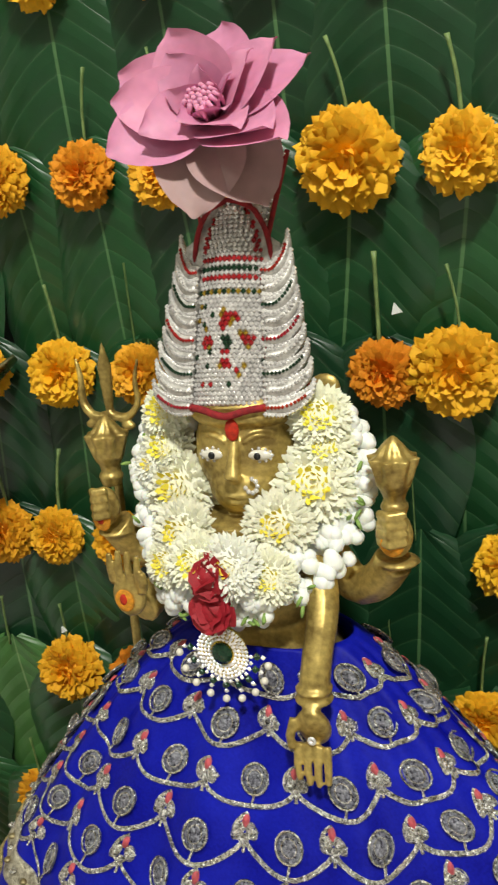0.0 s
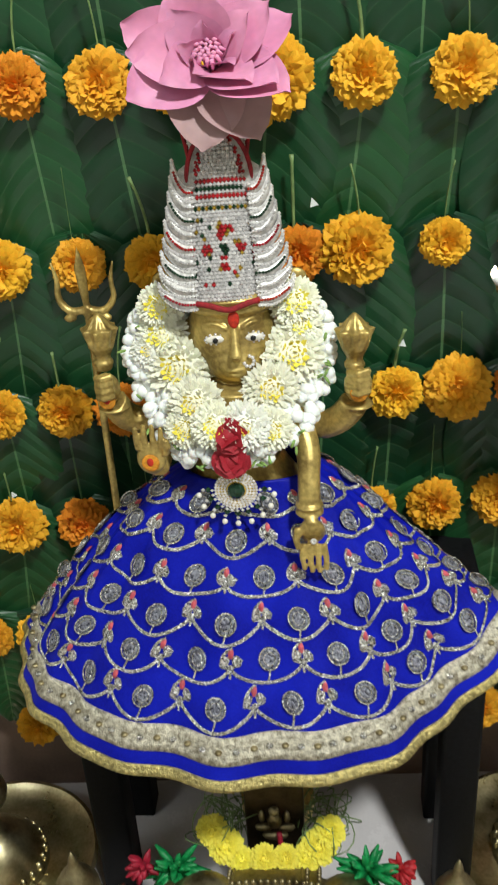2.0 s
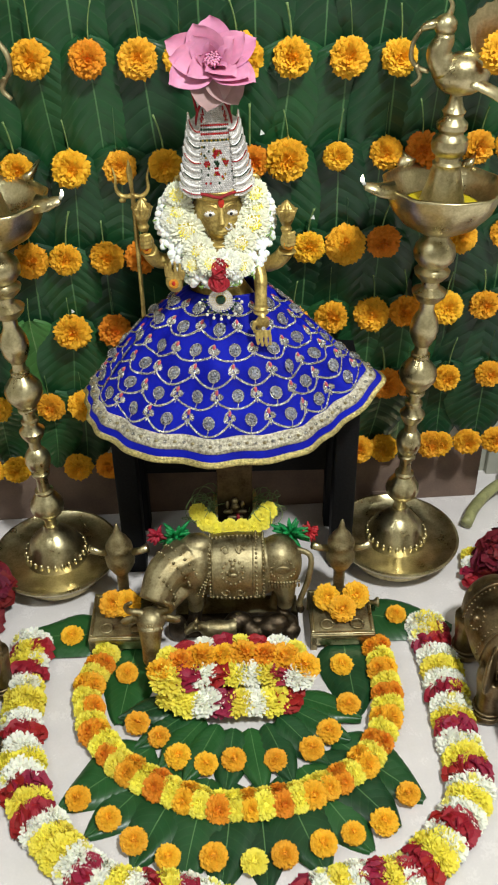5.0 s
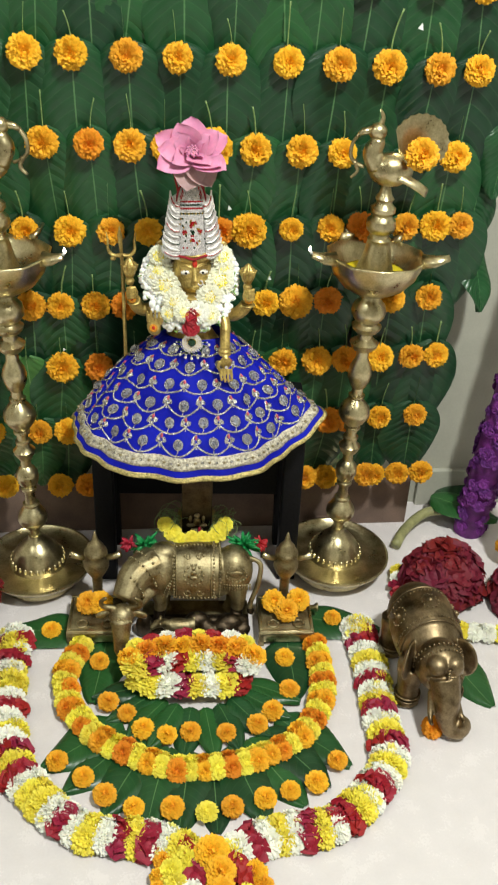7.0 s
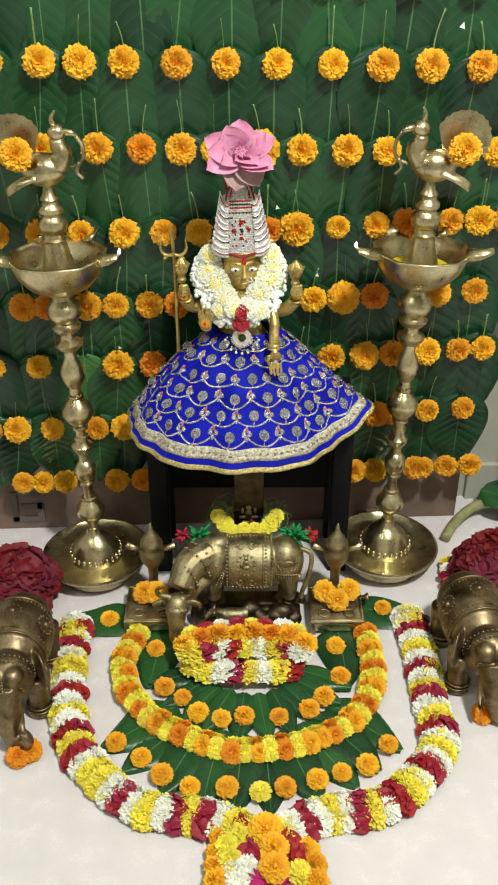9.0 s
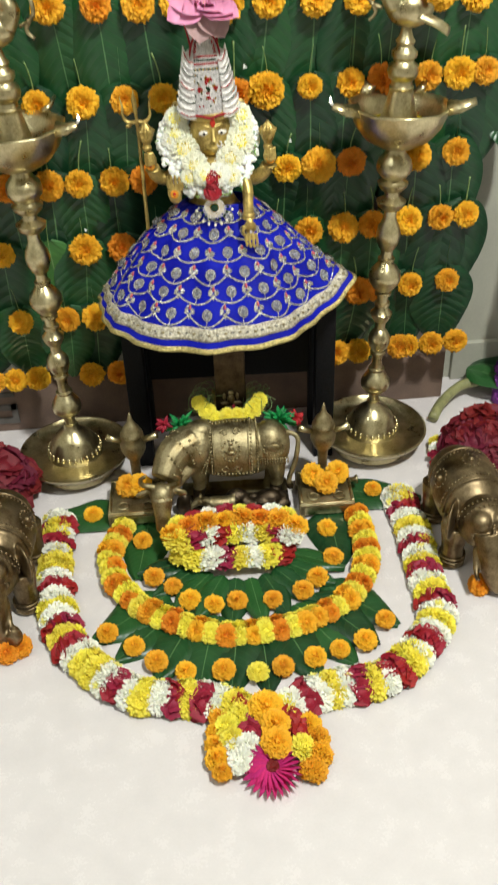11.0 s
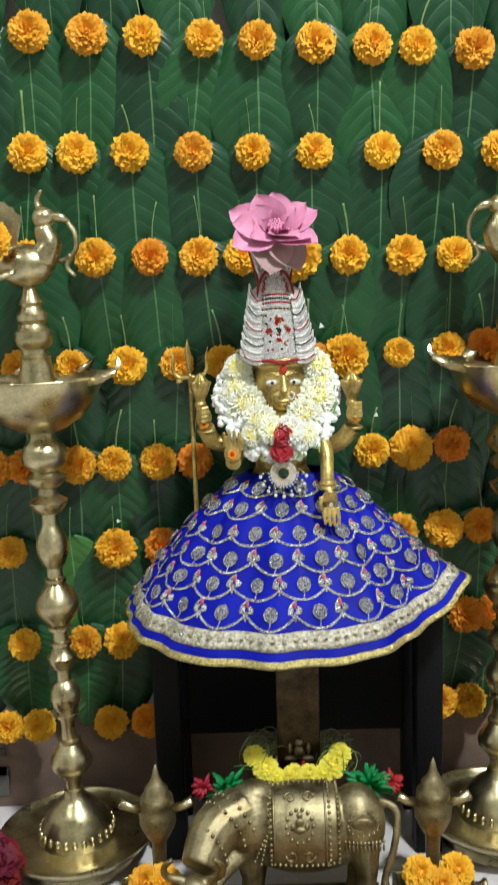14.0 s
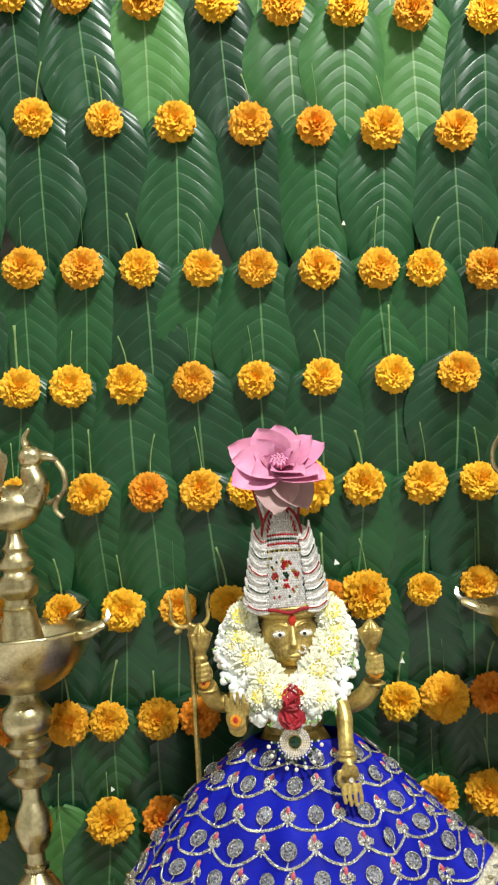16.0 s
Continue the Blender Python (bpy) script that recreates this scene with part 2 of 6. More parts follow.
def thing(name, place=(0, 0, 0), label="", category="", group="", kind=""):
    ob = new(name)
    ob.empty_display_size = 0.02
    ob.matrix_basis = STAND["pose"] @ Matrix.Translation(place)
    return tagged(ob, label, category, group, kind)


class Shape:
    """Collects the pieces of one mesh."""

    def __init__(self):
        self.v, self.f, self.i = [], [], []

    def add(self, verts, faces, index=0):
        base = len(self.v)
        self.v += [Vector(p) for p in verts]
        self.f += [tuple(base + k for k in face) for face in faces]
        self.i += [index] * len(faces)
        return self

    def box(self, lo, hi, index=0, cut=0.0):
        (x0, y0, z0), (x1, y1, z1) = lo, hi
        bm = bmesh.new()
        bmesh.ops.create_cube(bm, size=1)
        for p in bm.verts:
            p.co = Vector(((x0 + x1) / 2 + p.co.x * (x1 - x0), (y0 + y1) / 2 + p.co.y * (y1 - y0), (z0 + z1) / 2 + p.co.z * (z1 - z0)))
        if cut:
            bmesh.ops.bevel(bm, geom=list(bm.edges), offset=cut, segments=2, affect="EDGES", profile=0.5)
        return self.take(bm, index)

    def take(self, bm, index=0):
        bm.verts.index_update()
        self.add([p.co.copy() for p in bm.verts], [[p.index for p in f.verts] for f in bm.faces], index)
        bm.free()
        return self

    def lathe(self, profile, centre=(0, 0, 0), seg=32, index=0, wave=None):
        """profile: (radius, height) from bottom to top."""
        cx, cy, cz = centre
        verts, faces = [], []
        for r, z in profile:
            for k in range(seg):
                a = 2 * math.pi * k / seg
                rr = r * (wave(a, z) if wave else 1)
                verts.append((cx + rr * math.cos(a), cy + rr * math.sin(a), cz + z))
        for j in range(len(profile) - 1):
            for k in range(seg):
                faces.append((j * seg + k, j * seg + (k + 1) % seg, (j + 1) * seg + (k + 1) % seg, (j + 1) * seg + k))
        faces.append(tuple(range(seg - 1, -1, -1)))
        faces.append(tuple((len(profile) - 1) * seg + k for k in range(seg)))
        return self.add(verts, faces, index)

    def ball(self, c, r, seg=12, rings=8, index=0, turn=None):
        r = (r, r, r) if isinstance(r, (int, float)) else r
        verts, faces = [], []
        for j in range(rings + 1):
            th = math.pi * j / rings
            for k in range(seg):
                a = 2 * math.pi * k / seg
                p = Vector((r[0] * math.sin(th) * math.cos(a), r[1] * math.sin(th) * math.sin(a), r[2] * math.cos(th)))
                if turn:
                    p.rotate(turn)
                verts.append(Vector(c) + p)
        for j in range(rings):
            for k in range(seg):
                q = (j * seg + k, (j + 1) * seg + k, (j + 1) * seg + (k + 1) % seg, j * seg + (k + 1) % seg)
                faces.append(q)
        return self.add(verts, faces, index)

    def tube(self, pts, radii, seg=10, index=0, flat=1.0):
        pts = [Vector(p) for p in pts]
        radii = [radii] * len(pts) if isinstance(radii, (int, float)) else radii
        verts, faces = [], []
        side = None
        for j, p in enumerate(pts):
            d = (pts[min(j + 1, len(pts) - 1)] - pts[max(j - 1, 0)]).normalized()
            if side is None:
                side = d.orthogonal().normalized()
            side = (side - d * side.dot(d)).normalized()
            up = d.cross(side)
            for k in range(seg):
                a = 2 * math.pi * k / seg
                verts.append(p + side * radii[j] * math.cos(a) + up * radii[j] * flat * math.sin(a))
        for j in range(len(pts) - 1):
            for k in range(seg):
                faces.append((j * seg + k, j * seg + (k + 1) % seg, (j + 1) * seg + (k + 1) % seg, (j + 1) * seg + k))
        faces.append(tuple(range(seg - 1, -1, -1)))
        faces.append(tuple((len(pts) - 1) * seg + k for k in range(seg)))
        return self.add(verts, faces, index)

    def mesh(self, name, materials, smooth=True, crisp=None):
        me = mesh_of(name, self.v, self.f, materials, self.i, smooth=smooth)
        if crisp:
            me.set_sharp_from_angle(angle=radians(crisp))
        return me


def smooth_line(pts, step):
    """Even points along a Catmull-Rom line through pts."""
    pts = [Vector(p) for p in pts]
    ext = [2 * pts[0] - pts[1], *pts, 2 * pts[-1] - pts[-2]]
    fine = []
    for k in range(1, len(ext) - 2):
        p0, p1, p2, p3 = ext[k - 1 : k + 3]
        for s in range(20):
            t = s / 20
            fine.append(0.5 * (2 * p1 + (p2 - p0) * t + (2 * p0 - 5 * p1 + 4 * p2 - p3) * t * t + (3 * p1 - p0 - 3 * p2 + p3) * t ** 3))
    fine.append(pts[-1])
    out, gone = [fine[0]], 0.0
    for a, b in zip(fine, fine[1:]):
        gone += (b - a).length
        if gone >= step:
            out.append(b)
            gone = 0.0
    return out


def fused(name, shape, materials, voxel=0.003, rounds=4, extra=None, paint=None):
    """One plain mesh grown together out of overlapping forms."""
    tmp = new("tmp", shape.mesh("tmp", materials[0]))
    mod = tmp.modifiers.new("r", "REMESH")
    mod.mode, mod.voxel_size = "VOXEL", voxel
    sm = tmp.modifiers.new("s", "SMOOTH")
    sm.factor, sm.iterations = 0.5, rounds
    me = bpy.data.meshes.new_from_object(tmp.evaluated_get(bpy.context.evaluated_depsgraph_get()))
    bpy.data.objects.remove(tmp)
    verts = [p.co.copy() for p in me.vertices]
    faces = [tuple(p.vertices) for p in me.polygons]
    index = [paint(p.center) if paint else 0 for p in me.polygons]
    bpy.data.meshes.remove(me)
    if extra:
        base = len(verts)
        verts += extra.v
        faces += [tuple(base + k for k in f) for f in extra.f]
        index += extra.i
    return mesh_of(name, verts, faces, materials, index)


def bloom(name, materials, n, radius, reach, wide, height=0.8, curl=0.25, ruffle=0.12, root=0.35, cols=3, rows=3, eye=0, seed=1, heart_size=0.62):
    """A flower head facing +z, of n petals set in a spiral. reach: degrees from the middle to the last petal."""
    rnd = random.Random(seed)
    verts, faces, index = [], [], []
    for k in range(n):
        u = (k + 0.5) / n
        th = radians(reach) * math.sqrt(u) * rnd.uniform(0.93, 1.07)
        a = k * 2.399963 + rnd.uniform(-0.15, 0.15)
        d = Vector((math.sin(th) * math.cos(a), math.sin(th) * math.sin(a), math.cos(th) * height))
        out = Vector((math.cos(th) * math.cos(a), math.cos(th) * math.sin(a), -math.sin(th)))
        side = Vector((-math.sin(a), math.cos(a), 0))
        base = len(verts)
        size = rnd.uniform(0.86, 1.08)
        twist = rnd.uniform(-0.6, 0.6)
        for j in range(rows):
            s = j / (rows - 1)
            w = wide * radius * (0.35 + 0.65 * math.sin(min(1.0, 0.25 + s) * math.pi * 0.62)) * size
            for c in range(cols):
                q = 2 * c / (cols - 1) - 1
                r = radius * (root + (size - root) * s) * (1 - 0.10 * q * q * s)
                bend = min(1.0, 0.15 + th / 0.7) * out * (curl * radius * s * s + ruffle * radius * s * (rnd.uniform(-1, 1) + 0.5 * q * q))
                verts.append(d * r + side * (w * q) + bend + out * (twist * w * q * 0.6) + d * (ruffle * radius * s * rnd.uniform(-0.6, 0.6)))
        for j in range(rows - 1):
            for c in range(cols - 1):
                i = base + j * cols + c
                faces.append((i, i + 1, i + cols + 1, i + cols))
                index.append(1 if k < eye else 0)
    heart = len(verts)
    verts.append(Vector((0, 0, 0)))
    for k in range(n):
        for c in range(cols - 1):
            faces.append((k * rows * cols + c + 1, k * rows * cols + c, heart))
            index.append(1 if k < eye else 0)
    fill = Shape().ball((0, 0, 0), (heart_size * radius, heart_size * radius, heart_size * radius * height), 10, 6)
    base = len(verts)
    verts += fill.v
    faces += [tuple(base + k for k in f) for f in fill.f]
    index += [0] * len(fill.f)
    return mesh_of(name, verts, faces, materials, index)


def leaf_mesh(name, material, length, width, wavy=0.004, seed=1, tip=1.25, cols=10, rows=34):
    """A blade along -y from its base at the origin, its upper side to +z; tilted pleats between the side veins."""
    rnd = random.Random(seed)
    ph, bend = rnd.uniform(0, 6), rnd.uniform(-0.10, 0.10)
    verts, faces, uv = [], [], []
    for j in range(rows + 1):
        v = j / rows
        half = 0.5 * width * (math.sin(math.pi * min(1, v ** 0.72 * 0.97 + 0.015)) ** 0.62) * (1 - 0.18 * v ** 2 * tip)
        for i in range(cols + 1):
            q = 2 * i / cols - 1
            wob = 1 + 0.05 * math.sin(9 * v + ph + (2 if q > 0 else 0))
            pleat = 0.0015 * abs(((v - 0.20 * abs(q) ** 1.35) * 12) % 1 - 0.5) * min(1, 3 * abs(q))
            z = 0.006 * abs(q) ** 1.3 - 0.012 * q * q * q * q - 0.002 * max(0.0, 0.12 - v) / 0.12 + pleat + wavy * math.sin(7 * v + ph) * q * q + wavy * 0.7 * math.sin(3.1 * v + ph * 2)
            verts.append((half * q * wob + bend * length * v * v, -length * v, z))
            uv.append((i / cols, v))
    for j in range(rows):
        for i in range(cols):
            a = j * (cols + 1) + i
            faces.append((a, a + cols + 1, a + cols + 2, a + 1))
    return mesh_of(name, verts, faces, material, uv=uv)


MARIGOLDS = [bloom("marigold_head", MARI if k < 4 else MARI_DEEP_SHADED, 380, 1.0, 108, 0.120, 0.76, 0.10, 0.10, 0.45, seed=k) for k in range(6)]
YELLOWS = [bloom("yellow_mum", MUM_Y, 230, 1.0, 102, 0.10, 0.66, 0.05, 0.05, 0.1, seed=20 + k) for k in range(3)]
WHITES = [bloom("white_mum", [MUM_W, MUM_PALE], 230, 1.0, 102, 0.10, 0.66, 0.05, 0.05, 0.1, eye=(0, 0, 9)[k], seed=30 + k) for k in range(3)]
ROSES = [bloom("rose_petals", ROSE, 22, 1.0, 96, 0.48, 0.75, 0.2, 0.12, 0.15, cols=4, rows=4, seed=40 + k) for k in range(3)]
DARK_ROSES = [bloom("dark_rose", ROSE_DARK, 26, 1.0, 98, 0.52, 0.7, 0.25, 0.16, 0.15, cols=4, rows=4, seed=80 + k) for k in range(3)]
RED_ROSES = [bloom("red_rose", ROSE_RED, 26, 1.0, 92, 0.46, 0.7, 0.14, 0.08, 0.1, cols=4, rows=4, seed=44 + k) for k in range(2)]


def facing(place, normal, size, spin=None):
    """A pose that turns +z to normal, scaled."""
    q = Vector(normal).to_track_quat("Z", "Y").to_matrix().to_4x4()
    return Matrix.Translation(place) @ q @ pose(0, 0, 0, 0, 0, R.uniform(0, 360) if spin is None else spin) @ Matrix.Scale(size, 4)

# ---- the large structure ----
s = Shape().box((-2.2, -3.0, -0.06), (2.2, 0.4, 0.0))
put("floor", s.mesh("floor", FLOOR, False), label="pale speckled marble floor", category="floor", kind="structure")
s = Shape().box((-2.2, 0.13, 0.0), (2.2, 0.25, 2.7))
put("wall_north", s.mesh("wall_north", PLASTER, False), label="plain grey-green plaster wall behind the leaf board", category="wall", kind="structure")
s = Shape().box((0.48, 0.118, 0.0), (2.2, 0.13, 0.085), cut=0.002)
put("baseboard", s.mesh("baseboard", PLASTER, False), label="low grey-green skirting along the wall", category="baseboard", kind="structure")
for nm, lo, hi in (("wall_east", (2.2, -3.0, 0), (2.3, 0.25, 2.7)), ("wall_west", (-2.3, -3.0, 0), (-2.2, 0.25, 2.7)), ("wall_south", (-2.3, -3.1, 0), (2.3, -3.0, 2.7)), ("ceiling", (-2.3, -3.1, 2.7), (2.3, 0.25, 2.8))):
    put(nm, Shape().box(lo, hi).mesh(nm, ROOM, False), label="plain cream plaster", category="ceiling" if nm == "ceiling" else "wall", kind="structure")

# board that carries the leaves: white sheet above, brown card below
board = thing("backing_board", (0, 0.06, 0), "white board with a brown card strip along its foot", "board")
put("sheet", Shape().box((-0.95, 0.004, 0.12), (0.452, 0.03, 1.60), cut=0.002).mesh("sheet", PAPER), board)
card = put("card_strip", Shape().box((-0.95, 0.0, 0.0), (0.445, 0.034, 0.128), cut=0.002).mesh("card_strip", CARD), board, label="brown card with a grey key pattern")
for x0 in (-0.47, -0.62):
    key = Shape()
    for a, b in (((0, 0.02), (0.012, 0.09)), ((0, 0.02), (0.05, 0.032)), ((0.02, 0.05), (0.06, 0.062)), ((0.05, 0.02), (0.062, 0.062)), ((0.02, 0.08), (0.06, 0.09))):
        key.box((x0 + 0.02 + a[0], -0.0035, a[1]), (x0 + 0.02 + b[0], 0.001, b[1]))
    put("key_print", key.mesh("key_print", GREY_INK, False), card)
put("seam", Shape().box((0.26, -0.003, 0.004), (0.33, 0.001, 0.022)).mesh("seam", CARD, False), card)

# ---- leaves on the wall ----
leafwall = thing("leaf_curtain", (0, 0, 0), "overlapping rows of large dark green leaves with pale veins", "leaves")
BLADES = [leaf_mesh("leaf_blade", LEAF, 0.235, 0.108 + 0.006 * (k % 3), seed=60 + k) for k in range(7)]
FRESH = [leaf_mesh("fresh_blade", LEAF_LIGHT, 0.235, 0.112, seed=70 + k) for k in range(2)]
STEMS = []
for k in range(4):
    lean = (-0.012, 0.0, 0.007, 0.014)[k]
    pts = smooth_line([(0, -0.004, 0.004), (lean * 0.15, 0.02, 0.006), (lean * 0.5, 0.042, 0.008), (lean, 0.062, 0.010)], 0.006)
    STEMS.append(Shape().tube(pts, [0.0012] * (len(pts) - 1) + [0.0017], 6).mesh("stalk", STALK))

ROW_X = {
    1.445: [-0.50, -0.42, -0.33, -0.25, -0.165, -0.08, 0.01, 0.09, 0.17, 0.26, 0.34, 0.42],
    1.306: [-0.47, -0.385, -0.299, -0.223, -0.138, -0.05, 0.029, 0.105, 0.183, 0.27, 0.36, 0.42],
    1.168: [-0.52, -0.44, -0.36, -0.275, -0.191, -0.107, -0.019, 0.059, 0.138, 0.226, 0.31, 0.40],
    1.006: [-0.51, -0.44, -0.37, -0.296, -0.226, -0.159, -0.084, -0.019, 0.054, 0.124, 0.180, 0.252, 0.344, 0.415],
    0.878: [-0.53, -0.46, -0.385, -0.307, -0.247, -0.181, -0.102, -0.028, 0.050, 0.135, 0.212, 0.287, 0.364, 0.425],
    0.755: [-0.53, -0.46, -0.39, -0.318, -0.232, -0.162, -0.100, -0.045, 0.024, 0.092, 0.164, 0.228, 0.290, 0.351, 0.409],
    0.625: [-0.55, -0.48, -0.41, -0.335, -0.269, -0.199, -0.134, -0.075, -0.02, 0.041, 0.086, 0.155, 0.220, 0.270, 0.343, 0.393, 0.435],
    0.500: [-0.53, -0.46, -0.379, -0.336, -0.270, -0.222, -0.164, -0.116, -0.03, 0.06, 0.119, 0.171, 0.226, 0.335, 0.401],
    0.388: [-0.52, -0.45, -0.366, -0.29, -0.226, -0.164, -0.1, -0.03, 0.04, 0.100, 0.156, 0.216, 0.266, 0.328, 0.385, 0.430],
    0.262: [-0.54, -0.47, -0.421, -0.356, -0.275, -0.225, -0.13, -0.03, 0.06, 0.15, 0.247, 0.280, 0.341, 0.409],
    0.147: [-0.56, -0.50, -0.424, -0.386, -0.345, -0.246, -0.194, 0.211, 0.252, 0.330, 0.346, 0.391, 0.437],
}
BARE = {1.445: 99, 0.625: (-0.02,), 0.500: (-0.03, 0.06), 0.388: (-0.29, -0.1, -0.03, 0.04), 0.262: (-0.13, -0.03, 0.06, 0.15)}
BIG = {(0.755, 0.024): 1.28, (0.625, 0.086): 1.22, (0.500, 0.171): 1.2, (0.388, -0.226): 1.2, (0.755, 0.290): 0.01, (0.878, 0.287): 1.15, (0.625, 0.155): 0.85, (0.388, 0.216): 1.15}
# heads in the cast shade of lamps and idol, darkened by petal colour
SHADED_HEADS = ((0.500, 0.226), (0.388, 0.266), (0.625, 0.270), (0.500, -0.336), (0.500, -0.116), (0.147, -0.194), (0.388, -0.164), (0.262, 0.247))
TILT = {1.445: (0.012, -0.10), 1.306: (0.012, -0.10), 1.168: (0.008, -0.085), 1.006: (0.002, -0.055), 0.878: (0.002, -0.018), 0.755: (0.0, -0.02)}
DRIFT = {0.625: 0.030, 0.500: 0.036, 0.388: 0.042, 0.262: 0.058, 0.147: 0.030}
for row, (z, xs) in enumerate(ROW_X.items()):
    for x in xs:
        px = 0.9864 * x + 0.0111
        zz = 1.0127 * z - 0.001 + DRIFT.get(z, 0.0) * max(0.0, x)
        zz += TILT.get(z, (0, 0))[0] + TILT.get(z, (0, 0))[1] * px
        high = R.uniform(0.014, 0.026)
        short = z < 0.2
        if not short:
            me = R.choice(BLADES)
            if z > 1.25 and 0.0 < x < 0.2 or (z > 0.95 and R.random() < 0.08) or (z == 0.388 and x == -0.29):
                me = R.choice(FRESH)
            wide = R.uniform(0.92, 1.10)
            fold = min(1.0, (zz - 0.105) / 0.235)
            m = pose(px + R.uniform(-0.004, 0.004), 0.015 - 0.0003 * row + R.uniform(-0.003, 0.003), zz + high, 90 + 7.5 + R.uniform(-1.5, 1.5), 0, 0) @ pose(0, 0, 0, 0, R.uniform(-6, 6), R.uniform(-5, 5)) @ Matrix.Diagonal((wide, max(0.45, fold) * R.uniform(0.95, 1.05), 1, 1))
            leaf = put("leaf", me, leafwall, m)
        stalk_m = pose(px + R.uniform(-0.004, 0.004), 0.0145, zz + high - 0.002, 90, 0, 0) @ Matrix.Diagonal((R.uniform(-1.2, 1.2), R.uniform(0.62, 0.98), 1, 1))
        if z > 0.2:
            put("leaf_stalk", STEMS[R.randrange(4)], leafwall, stalk_m)
        bare = BARE.get(z, ())
        if bare == 99 or x in bare:
            continue
        # listed heads carry painted-in shade; a few others are deep at random
        deep = (z, x) in SHADED_HEADS or R.random() < 0.06
        size = (0.0230 if short else 0.0236) * BIG.get((z, x), 1.0) * R.uniform(0.9, 1.06)
        if (z, x) in BIG and BIG[(z, x)] < 0.1:
            continue
        me = MARIGOLDS[4 + R.randrange(2)] if deep else MARIGOLDS[R.randrange(4)]
        put("marigold", me, None, facing((px, 0.006, zz), (R.uniform(-0.15, 0.15), -1, R.uniform(-0.1, 0.25)), size), "ruffled orange marigold head pinned on the leaves" if not deep else "deep or shade-darkened orange marigold head pinned on the leaves", "flower", "marigolds on the leaf wall")
# white patches added over the leaves for gaps that show the white board
for x, z, h, a in ((0.132, 0.556, 0.006, 14), (0.064, 0.672, 0.007, -8), (0.330, 0.938, 0.009, 24), (0.094, 1.062, 0.005, 10), (-0.205, 0.430, 0.005, -20)):
    tri = Shape().add([(-0.5 * h, 0, 0), (0.45 * h, 0, 0.1 * h), (-0.15 * h, 0, h), (-0.5 * h, 0.002, 0), (0.45 * h, 0.002, 0.1 * h), (-0.15 * h, 0.002, h)], [(0, 1, 2), (5, 4, 3), (0, 3, 4, 1), (1, 4, 5, 2), (2, 5, 3, 0)])
    put("paper_scrap", tri.mesh("paper_scrap", PAPER, False), None, pose(x, -0.006, z, -8, a, 0), "tiny white patch added for a gap showing the board", "paper", "paper scraps")
# fallen edge of a banana leaf at the board's side
for k, (x, z, r) in enumerate(((0.475, 0.70, 150), (0.50, 0.80, 165), (0.49, 0.60, 190))):
    put("side_leaf", leaf_mesh("side_blade", LEAF, 0.12, 0.075, 0.01, seed=90 + k), leafwall, pose(x, 0.05, z, 78, 0, r - 160))

# the altar stands turned a little to the wall
STAND["pose"] = pose(0.0065, 0.020, 0, 0, 0, -2.63)

